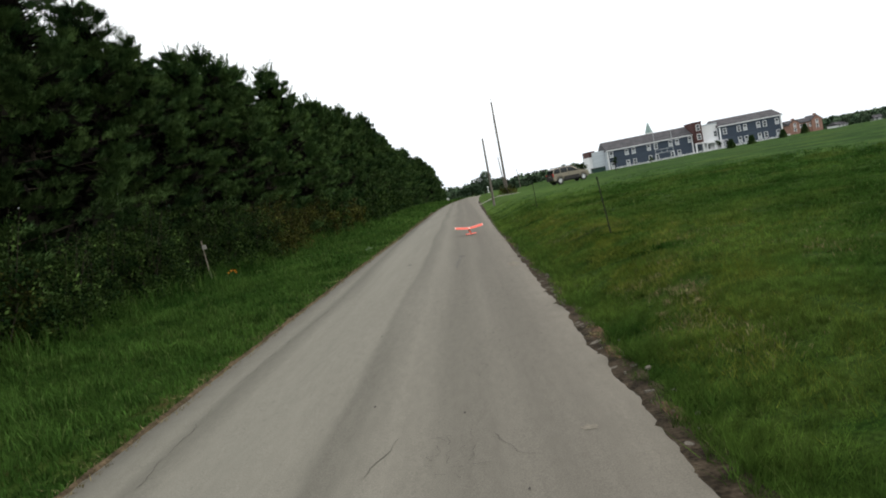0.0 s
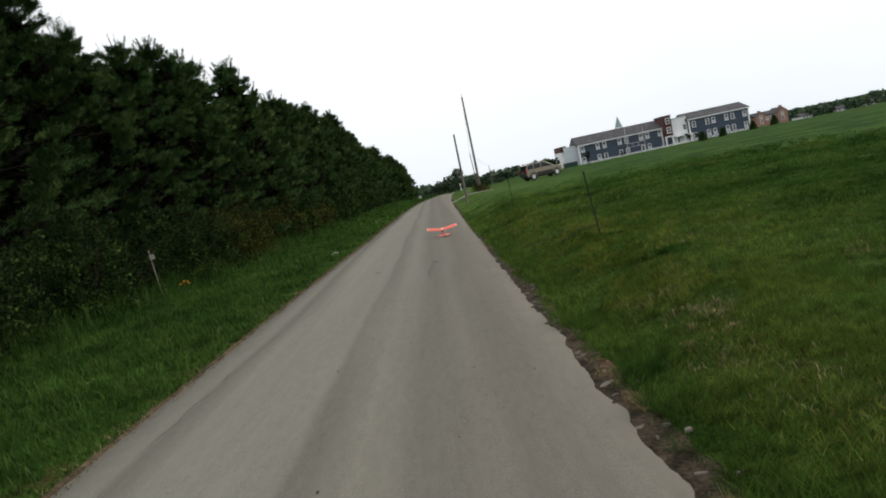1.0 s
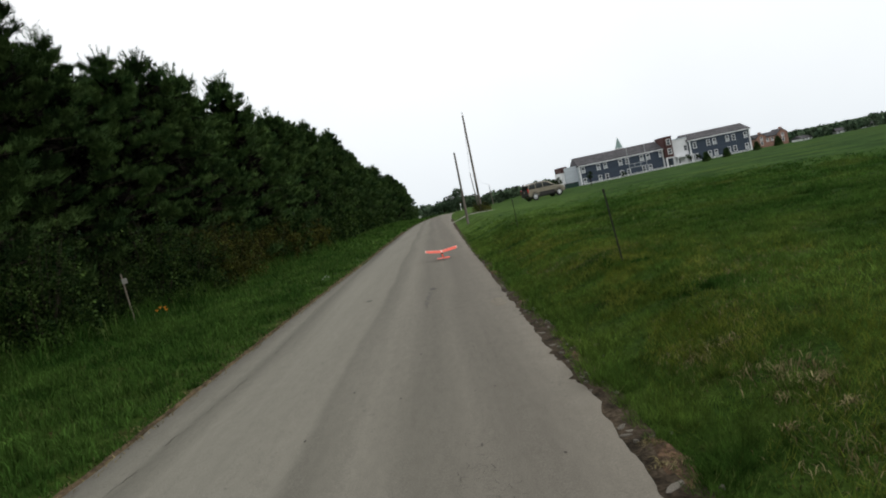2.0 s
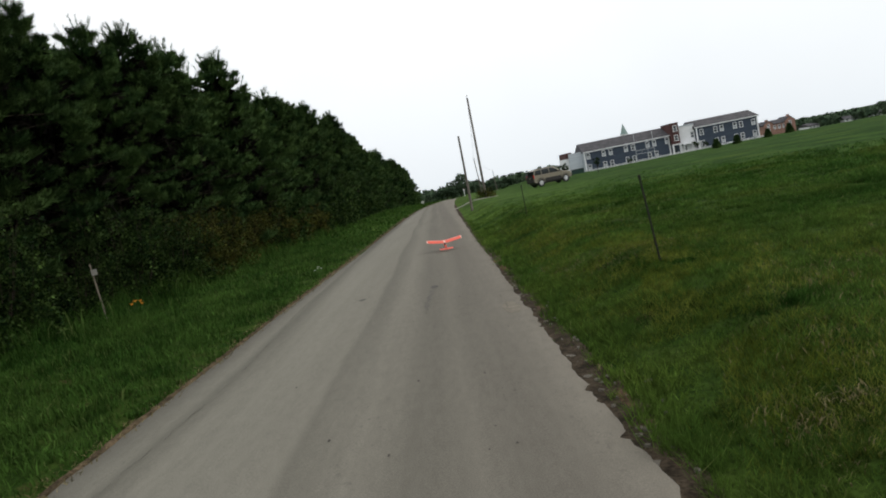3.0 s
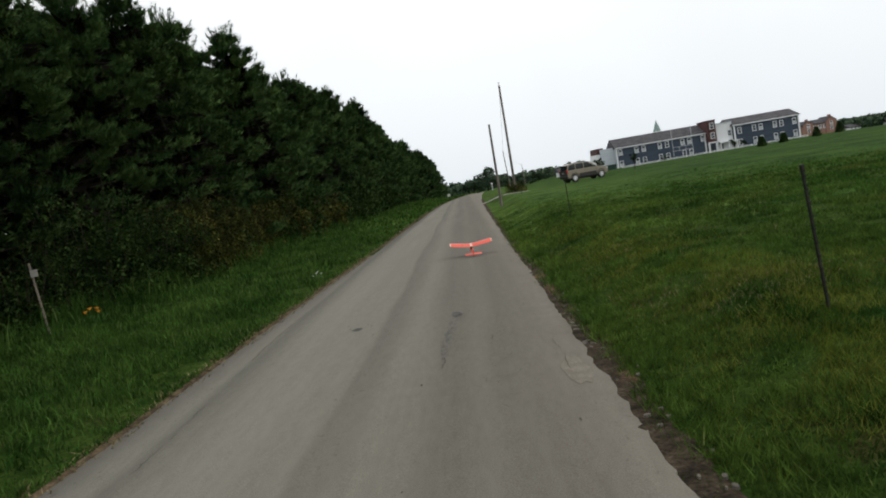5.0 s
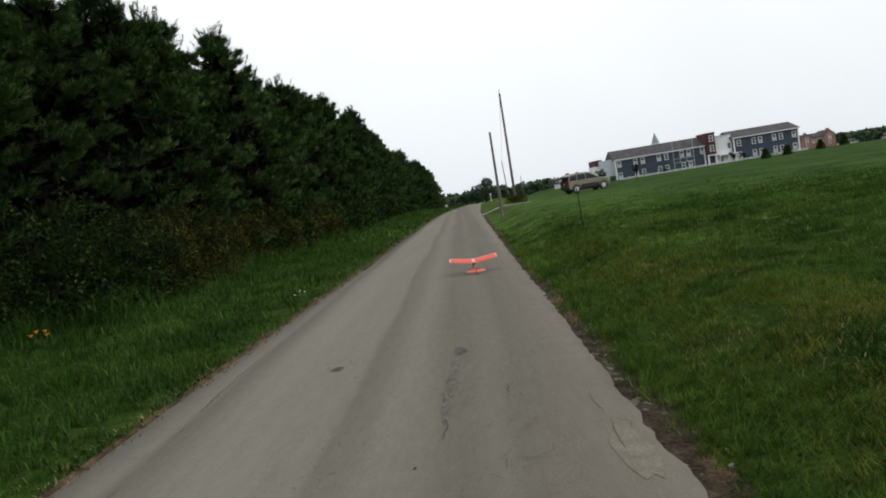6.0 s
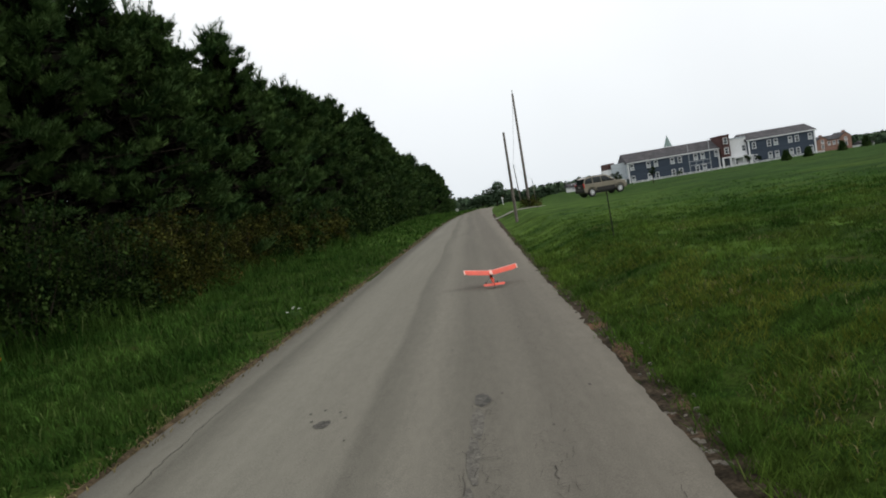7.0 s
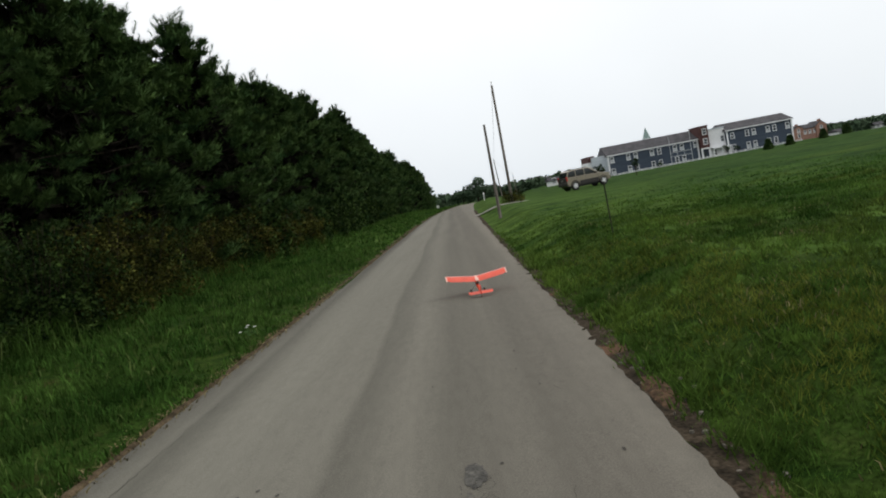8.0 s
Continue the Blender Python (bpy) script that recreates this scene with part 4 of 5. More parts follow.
def build_pole(x, y, top, thick, lean=(0.0, 0.0), arm=False, label="weathered bare wooden utility pole beside the lane"):
    root = new("utility_pole")
    z0 = land_z(x, y)
    h = top - z0
    bm = bmesh.new()
    for k in range(5):
        a, b = k / 5, (k + 1) / 5
        tube(bm, (lean[0] * a, lean[1] * a, h * a - (0.3 if k == 0 else 0)), (lean[0] * b, lean[1] * b, h * b), thick * (1 - 0.35 * a), thick * (1 - 0.35 * b), 12)
    part("pole", bm, M_POLE, root)
    if arm:
        part("pin", tube(bmesh.new(), (lean[0], lean[1], h - 0.05), (lean[0], lean[1], h + 0.22), 0.03, 0.02, 8), M_IRON, root)
        cap = bmesh.new()
        bmesh.ops.create_uvsphere(cap, u_segments=8, v_segments=6, radius=0.06, matrix=Matrix.Translation((lean[0], lean[1], h + 0.24)))
        part("insulator", cap, M_PLATE, root, "pale insulator")
    root.matrix_basis = Matrix.Translation((x, y, z0))
    return tagged(root, label, "utility pole", group="utility poles")


build_pole(2.23, 47.7, 4.87, 0.085, (0.03, 0.2), label="short weathered wooden pole at the edge of the lane")
build_pole(4.47, 64.8, 9.15, 0.115, (0.02, 0.0), True, "tall weathered wooden utility pole beside the lane")
build_pole(8.1, 122.0, 5.9, 0.10, (-0.3, 0.0), True, "distant wooden utility pole beyond the driveway")
build_pole(14.2, 160.0, 3.6, 0.10, (-0.2, 0.0), True, "distant wooden utility pole beyond the driveway")


def build_wire(a, b, sag):
    cu = bpy.data.curves.new("overhead_wire", "CURVE")
    cu.dimensions, cu.bevel_depth = "3D", 0.012
    sp = cu.splines.new("POLY")
    sp.points.add(16)
    for i, p in enumerate(sp.points):
        f = i / 16
        p.co = (*(Vector(a).lerp(Vector(b), f) - Vector((0, 0, 4 * sag * f * (1 - f)))), 1)
    cu.materials.append(M_WIRE)
    return tagged(new("overhead_wire", cu), "thin dark overhead wire between the poles", "wire", group="overhead wires")


build_wire((4.49, 64.8, 9.38), (7.8, 122.0, 6.1), 0.6)
build_wire((7.8, 122.0, 6.1), (14.0, 160.0, 3.85), 0.5)


def build_stake(x, y, tall, lean):
    """A steel T-post with studs."""
    root = new("fence_post")
    bm = bmesh.new()
    box(bm, (-0.011, -0.004, -0.25), (0.011, 0.004, tall), 0.0015)
    box(bm, (-0.003, 0.004, -0.25), (0.003, 0.022, tall), 0.0015)
    box(bm, (-0.016, -0.012, tall - 0.05), (0.012, 0.014, tall + 0.012), 0.003)
    part("post", bm, M_POST, root)
    for k in range(int(tall / 0.11)):
        part("stud", block((-0.009, -0.014, 0.12 + 0.11 * k), (0.009, -0.003, 0.14 + 0.11 * k), 0.002), M_POST, root)
    root.matrix_basis = Matrix.Translation((x, y, land_z(x, y))) @ pose(0, 0, 0, lean[0], lean[1], 20)
    return tagged(root, "thin dark steel fence post standing in the lawn", "fence post", group="fence posts in the lawn")


build_stake(2.92, 13.9, 1.20, (0, -5))
build_stake(2.91, 26.75, 1.02, (0, -1))
build_stake(4.2, 56.0, 0.95, (2, -2))


def build_marker(x, y):
    root = new("marker_stake")
    bm = bmesh.new()
    box(bm, (-0.018, -0.01, -0.4), (0.018, 0.01, 1.30), 0.004)
    part("stake", bm, M_STAKE, root)
    part("plate", block((-0.02, -0.022, 1.02), (0.11, -0.013, 1.16), 0.003), M_GREYPLATE, root, "small blank pale plate")
    for k in range(2):
        part("nail", tube(bmesh.new(), (0.0, -0.026, 1.06 + 0.08 * k), (0.0, -0.02, 1.06 + 0.08 * k), 0.004, 0.004, 6), M_IRON, root)
    root.matrix_basis = Matrix.Translation((x, y, land_z(x, y) + 0.19)) @ pose(0, 0, 0, 2, -3, 15)
    return tagged(root, "pale wooden stake with a small pale plate by the shrubs", "marker stake")


build_marker(-8.17, 21.0)

# ---- model aeroplane on the lane ----
M_COVER = plain("orange_covering", (0.85, 0.10, 0.045), 0.35, wear=0.08, coat=0.3, through_light=0.25)
M_EDGE = plain("pale_covering", (0.75, 0.42, 0.34), 0.4)
M_BLACK = plain("black_plastic", (0.02, 0.02, 0.022), 0.45)
M_RUBBER = plain("black_rubber", (0.025, 0.025, 0.025), 0.85)
M_STEELWIRE = plain("steel_wire", (0.35, 0.35, 0.36), 0.35, 0.9)


def airfoil_panel(x0, x1, chord, thick, rise, sweep=0.0):
    """A wing half from x0 to x1 with a curved section, rising to its tip."""
    sect = [(0.0, 0.0), (0.06, 0.55), (0.25, 1.0), (0.55, 0.75), (1.0, 0.06), (0.55, -0.12), (0.25, -0.2), (0.06, -0.2)]
    v, f = [], []
    cols = 7
    for i in range(cols + 1):
        q = i / cols
        x = x0 + (x1 - x0) * q
        c = chord * (1.0 if q < 0.88 else 1.0 - 0.25 * ((q - 0.88) / 0.12) ** 2)
        for a, b in sect:
            v.append((x, -a * c + sweep * q, b * thick + rise * q))
    n = len(sect)
    for i in range(cols):
        for k in range(n):
            a, b = i * n + k, i * n + (k + 1) % n
            f.append((a, b, b + n, a + n))
    f += [tuple(range(n))[::-1], tuple(range(cols * n, cols * n + n))]
    return mesh("wing", v, f, False)


def build_aeroplane(x, y, turn):
    root = new("model_aeroplane")
    fus = bmesh.new()
    for a, b, r0, r1 in (((0, 0.34, 0.0), (0, 0.20, 0.0), 0.020, 0.032), ((0, 0.20, 0.0), (0, -0.10, 0.0), 0.032, 0.030), ((0, -0.10, 0.0), (0, -0.48, 0.02), 0.026, 0.012)):
        tube(fus, a, b, r0, r1, 10)
    part("fuselage", fus, M_COVER, root)
    part("pylon", block((-0.018, -0.03, 0.02), (0.018, 0.14, 0.085), 0.005), M_BLACK, root, "black wing mount")
    for s in (-1, 1):
        wing = part("wing", airfoil_panel(0.0, s * 0.55, 0.26, 0.026, 0.080), M_COVER, root, at=(0, 0.20, 0.085))
        part("wing_tip", airfoil_panel(s * 0.535, s * 0.562, 0.25, 0.028, 0.006), M_EDGE, wing, "pale wing tip", at=(0, -0.002, 0.077))
        edge = bmesh.new()
        tube(edge, (0, 0.003, 0.006), (s * 0.54, 0.003, 0.086), 0.008, 0.007, 6)
        part("leading_edge", edge, M_EDGE, wing, "pale leading edge")
        part("stabiliser", airfoil_panel(0.0, s * 0.215, 0.13, 0.007, 0.0), M_COVER, root, at=(0, -0.37, 0.028))
        part("landing_leg", tube(bmesh.new(), (s * 0.02, 0.12, -0.02), (s * 0.12, 0.14, -0.162), 0.004, 0.004, 6), M_STEELWIRE, root)
        wheel = part("wheel", tube(bmesh.new(), (-0.010, 0, 0), (0.010, 0, 0), 0.034, 0.034, 18), M_RUBBER, root, at=(s * 0.125, 0.14, -0.165))
        part("hub", tube(bmesh.new(), (-0.0125, 0, 0), (0.0125, 0, 0), 0.014, 0.014, 12), M_PLATE, wheel, "white hub")
    part("centre_band", block((-0.03, -0.06, 0.086), (0.03, 0.202, 0.112), 0.004), M_EDGE, root, "pale band over the wing joint")
    fin = mesh("fin", [(-0.004, -0.36, 0.03), (-0.004, -0.50, 0.03), (-0.004, -0.50, 0.17), (-0.004, -0.43, 0.17), (0.004, -0.36, 0.03), (0.004, -0.50, 0.03), (0.004, -0.50, 0.17), (0.004, -0.43, 0.17)],
               [(3, 2, 1, 0), (4, 5, 6, 7), (0, 1, 5, 4), (1, 2, 6, 5), (2, 3, 7, 6), (3, 0, 4, 7)])
    part("fin", fin, M_COVER, root)
    part("motor", tube(bmesh.new(), (0, 0.34, 0), (0, 0.375, 0), 0.018, 0.016, 12), M_BLACK, root)
    part("propeller", block((-0.115, 0.378, -0.011), (0.115, 0.384, 0.011), 0.002), M_BLACK, root, "black two-bladed propeller")
    spin = bmesh.new()
    bmesh.ops.create_cone(spin, cap_ends=True, segments=12, radius1=0.016, radius2=0.003, depth=0.03, matrix=Matrix.Translation((0, 0.40, 0)) @ pose(0, 0, 0, -90, 0, 0))
    part("spinner", spin, M_BLACK, root)
    part("tail_wheel", tube(bmesh.new(), (-0.005, -0.49, -0.026), (0.005, -0.49, -0.026), 0.012, 0.012, 12), M_RUBBER, root)
    part("tail_leg", tube(bmesh.new(), (0, -0.465, 0.012), (0, -0.49, -0.026), 0.0025, 0.0025, 6), M_STEELWIRE, root)
    # sits on the main wheels and the tail wheel
    root.matrix_basis = Matrix.Translation((x, y, road_z(x, y) + 0.149)) @ pose(0, 0, 0, 14.3, 1.5, turn) @ Matrix.Diagonal((0.93, 0.93, 0.93, 1))
    return tagged(root, "orange high-wing model aeroplane standing on the asphalt", "model aeroplane")


build_aeroplane(0.12, 25.0, 4)

# ---- parked car ----
M_PAINT = plain("champagne_paint", (0.25, 0.22, 0.165), 0.35, 0.35, 0.06, coat=0.5)
M_CLAD = plain("grey_cladding", (0.030, 0.028, 0.026), 0.6)
M_GLASS = plain("dark_glass", (0.012, 0.014, 0.016), 0.08, 0.0, 0.05, spec=0.6, coat=0.4)
M_RED = plain("tail_light_red", (0.50, 0.02, 0.015), 0.25)
M_CLEAR = plain("lamp_clear", (0.65, 0.66, 0.66), 0.15)
M_ALLOY = plain("alloy", (0.72, 0.72, 0.73), 0.35, 0.3)


def prism(profile, y0, y1, bevel=0.0):
    """A solid between y0 and y1 with an outline in x and z."""
    bm = bmesh.new()
    a = [bm.verts.new((x, y0, z)) for x, z in profile]
    b = [bm.verts.new((x, y1, z)) for x, z in profile]
    bm.faces.new(a)
    bm.faces.new(b[::-1])
    n = len(profile)
    for i in range(n):
        bm.faces.new((a[i], b[i], b[(i + 1) % n], a[(i + 1) % n]))
    bmesh.ops.recalc_face_normals(bm, faces=bm.faces)
    if bevel:
        bmesh.ops.bevel(bm, geom=list(bm.edges), offset=bevel, segments=2, affect="EDGES", profile=0.5)
    return bm


def arch(cx, r, z0, z1=None):
    """Wheel-arch corners along the sill, from the rear to the front."""
    return [(cx - r, z0)] + [(cx + r * math.cos(a), 0.36 + r * math.sin(a)) for a in np.linspace(math.pi * 0.97, math.pi * 0.03, 9)] + [(cx + r, z0)]


def build_car(x, y, turn):
    root = new("parked_car")
    rear, front, r = -1.42, 1.46, 0.43
    sill = 0.40
    prof = [(-2.32, 0.50)] + [(-2.2, sill)] + arch(rear, r, sill) + arch(front, r, sill) + [(2.25, sill), (2.38, 0.55), (2.38, 0.82), (2.28, 0.98), (1.35, 1.10), (1.1, 1.12), (-2.3, 1.12), (-2.38, 0.95), (-2.40, 0.6)]
    part("body", prism(prof, -0.90, 0.90, 0.03), M_PAINT, root)
    cabin = [(-2.28, 1.10), (-2.00, 1.64), (-1.72, 1.72), (0.10, 1.73), (0.36, 1.66), (1.28, 1.10)]
    part("cabin", prism(cabin, -0.76, 0.76, 0.05), M_PAINT, root)
    for s in (-1, 1):
        y0, y1 = (0.755, 0.768) if s > 0 else (-0.768, -0.755)
        part("window", prism([(-2.10, 1.14), (-1.90, 1.58), (-1.26, 1.65), (-1.22, 1.14)], y0, y1), M_GLASS, root, "dark rear side window")
        part("window", prism([(-1.14, 1.14), (-1.18, 1.65), (-0.36, 1.66), (-0.32, 1.14)], y0, y1), M_GLASS, root, "dark door window")
        part("window", prism([(-0.24, 1.14), (-0.28, 1.66), (0.13, 1.64), (1.00, 1.14)], y0, y1), M_GLASS, root, "dark door window")
        part("cladding", prism([(-0.92, 0.40), (-0.92, 0.74), (0.95, 0.74), (0.95, 0.40)], 0.895 * s, 0.925 * s, 0.008), M_CLAD, root, "grey lower door cladding")
        for q in (-1.23, -0.29, 0.98):
            part("door_gap", block((q - 0.006, 0.898 * s, 0.5), (q + 0.006, 0.904 * s, 1.1)), M_BLACK, root)
        for q in (-1.1, -0.15):
            part("door_handle", block((q, 0.9 * s, 0.98), (q + 0.16, 0.93 * s, 1.02), 0.006), M_PAINT, root)
        part("mirror", block((0.72, 0.9 * s, 1.12), (0.88, 1.06 * s, 1.26), 0.03), M_CLAD, root)
        part("roof_rail", tube(bmesh.new(), (-1.6, 0.62 * s, 1.755), (0.05, 0.62 * s, 1.765), 0.022, 0.022, 8), M_BLACK, root)
        part("tail_light", block((-2.42, 0.70 * s, 0.86), (-2.28, 0.915 * s, 1.20), 0.02), M_RED, root, "red tail light")
        part("headlight", block((2.22, 0.62 * s, 0.74), (2.395, 0.905 * s, 0.95), 0.03), M_CLEAR, root, "clear headlight")
        for cx in (rear, front):
            part("arch_trim", prism([(cx + (r + 0.05) * math.cos(a), 0.36 + (r + 0.05) * math.sin(a)) for a in np.linspace(0.1, math.pi - 0.1, 10)] + [(cx + (r - 0.01) * math.cos(a), 0.36 + (r - 0.01) * math.sin(a)) for a in np.linspace(math.pi - 0.1, 0.1, 10)], 0.89 * s, 0.925 * s), M_CLAD, root)
            wheel = part("wheel", tube(bmesh.new(), (0, -0.11, 0), (0, 0.11, 0), 0.26, 0.26, 20), M_BLACK, root, at=(cx, 0.80 * s, 0.365))
            ty = bmesh.new()
            tube(ty, (0, -0.12, 0), (0, 0.12, 0), 0.375, 0.375, 28)
            bmesh.ops.bevel(ty, geom=[e for e in ty.edges if len(e.link_faces) == 2 and abs(e.calc_face_angle(0)) > 1], offset=0.035, segments=2, affect="EDGES")
            part("tyre", ty, M_RUBBER, wheel)
            part("rim", tube(bmesh.new(), (0, 0.10 * s, 0), (0, 0.128 * s, 0), 0.235, 0.22, 24), M_ALLOY, wheel, "bright alloy rim")
            for k in range(5):
                a = k * 1.2566
                hole = tube(bmesh.new(), (0.15 * math.cos(a), 0.127 * s, 0.15 * math.sin(a)), (0.15 * math.cos(a), 0.131 * s, 0.15 * math.sin(a)), 0.05, 0.05, 8)
                part("rim_gap", hole, M_BLACK, wheel)
    # tailgate in the dark cladding colour, which takes in the rear end's shade
    part("tailgate", block((-2.425, -0.86, 0.70), (-2.30, 0.86, 1.13), 0.02), M_CLAD, root, "tailgate panel with the rear's shade put into its dark colour")
    part("rear_window", prism([(-2.31, 1.13), (-2.07, 1.60), (-2.02, 1.60), (-2.24, 1.13)], -0.70, 0.70), M_GLASS, root, "dark rear window")
    part("windscreen", prism([(1.20, 1.17), (0.47, 1.62), (0.44, 1.60), (1.16, 1.14)], -0.66, 0.66), M_GLASS, root)
    part("bumper", block((-2.47, -0.88, 0.44), (-2.30, 0.88, 0.72), 0.04), M_CLAD, root, "dark grey rear bumper")
    part("bumper", block((2.26, -0.88, 0.42), (2.45, 0.88, 0.68), 0.05), M_CLAD, root, "grey front bumper")
    part("number_plate", block((-2.425, -0.16, 0.84), (-2.405, 0.16, 0.98), 0.004), M_PLATE, root, "blank plate")
    part("underbody", block((-2.1, -0.7, 0.24), (2.1, 0.7, 0.42), 0.03), M_BLACK, root)
    # short overhangs at both ends
    for ob in root.children:
        for v in ob.data.vertices if not ob.name.startswith("wheel") else ():
            if abs(v.co.x) > 1.85:
                v.co.x = math.copysign(1.85 + (abs(v.co.x) - 1.85) * 0.66, v.co.x)
    root.matrix_basis = Matrix.Translation((x, y, land_z(x, y) + 0.01)) @ pose(0, 0, 0, 0, 0, turn) @ Matrix.Diagonal((0.93, 0.95, 1.0, 1))
    return tagged(root, "champagne and grey sport utility car parked on the grass", "car")


build_car(11.5, 72.0, 17)

# ---- the blue apartment building across the field ----
M_NAVY = material("navy_siding", (0.036, 0.050, 0.074), (0.050, 0.067, 0.095), scale=0.6, rough=0.7, stretch=(0.2, 0.2, 6), fine=4, fine_amount=0.12)
M_PALE = material("pale_siding", (0.42, 0.46, 0.50), (0.52, 0.56, 0.60), scale=0.6, rough=0.7, stretch=(0.2, 0.2, 6), fine=4, fine_amount=0.08)
M_WHITE = plain("white_trim", (0.74, 0.75, 0.76), 0.6, wear=0.05)
M_SHINGLE = material("roof_shingle", (0.044, 0.043, 0.047), (0.076, 0.073, 0.078), scale=0.7, rough=0.95, fine=6, fine_amount=0.25)
M_BRICK = material("red_brick", (0.055, 0.026, 0.025), (0.090, 0.040, 0.036), scale=1.2, rough=0.9, fine=9, fine_amount=0.3)
M_BRICK_HOUSE = material("orange_brick", (0.22, 0.125, 0.098), (0.30, 0.168, 0.130), scale=1.2, rough=0.9, fine=9, fine_amount=0.3)
M_PANE = plain("window_glass", (0.05, 0.06, 0.07), 0.08, 0.0, 0.1, coat=0.5)
# for some lower panes: the pale sky reflection is put into this colour
M_SKY_PANE = plain("sky_pane", (0.34, 0.36, 0.38), 0.3, 0.0, 0.2, coat=0.4)
M_COPPER = plain("green_copper", (0.20, 0.27, 0.255), 0.7)


def gable_roof(x0, x1, y0, y1, eave, ridge, over=0.5, thick=0.3, hip=0.0):
    """A pitched roof with its ridge along x, with depth at its eaves."""
    ym = (y0 + y1) / 2
    top = [(x0 - over, y0 - over, eave), (x1 + over, y0 - over, eave), (x1 + over, y1 + over, eave), (x0 - over, y1 + over, eave), (x0 - over + hip, ym, ridge), (x1 + over - hip, ym, ridge)]
    v = top + [(x, y, z - thick) for x, y, z in top[:4]]
    f = [(0, 1, 5, 4), (2, 3, 4, 5), (1, 2, 5), (3, 0, 4), (6, 7, 1, 0), (7, 8, 2, 1), (8, 9, 3, 2), (9, 6, 0, 3), (9, 8, 7, 6)]
    return mesh("roof", v, f)


def gable_body(x0, x1, y0, y1, z0, eave, ridge):
    ym = (y0 + y1) / 2
    v = [(x0, y0, z0), (x1, y0, z0), (x1, y1, z0), (x0, y1, z0), (x0, y0, eave), (x1, y0, eave), (x1, y1, eave), (x0, y1, eave), (x0, ym, ridge), (x1, ym, ridge)]
    f = [(0, 1, 5, 4), (2, 3, 7, 6), (1, 2, 6, 9, 5), (3, 0, 4, 8, 7), (3, 2, 1, 0), (4, 5, 9, 8), (6, 7, 8, 9)]
    return mesh("wall", v, f)


def add_window(parent, x, y, z, wide=0.85, high=1.5):
    """A sash window in a wall that faces -y: casing, sill, meeting rail and two panes."""
    w, h = wide / 2, high / 2
    bm = bmesh.new()
    for lo, hi in (((x - w - 0.12, y - 0.10, z - h), (x - w, y + 0.02, z + h)), ((x + w, y - 0.10, z - h), (x + w + 0.12, y + 0.02, z + h)),
                   ((x - w - 0.12, y - 0.11, z + h), (x + w + 0.12, y + 0.02, z + h + 0.14)), ((x - w, y - 0.07, z - 0.05), (x + w, y + 0.01, z + 0.05))):
        box(bm, lo, hi)
    win = part("window", bm, M_WHITE, parent)
    part("sill", block((x - w - 0.22, y - 0.16, z - h - 0.14), (x + w + 0.22, y + 0.02, z - h), 0.01), M_WHITE, win)
    part("pane", block((x - w, y - 0.035, z + 0.05), (x + w, y - 0.015, z + h)), M_PANE, win, "dark glass")
    part("pane", block((x - w, y - 0.045, z - h), (x + w, y - 0.02, z - 0.05)), M_SKY_PANE if round(x * 7 + z) % 3 else M_PANE, win, "glass, some panes with a pale sky reflection in their colour")
    return win


TO_SITE = pose(45.39, 208.62, 0)


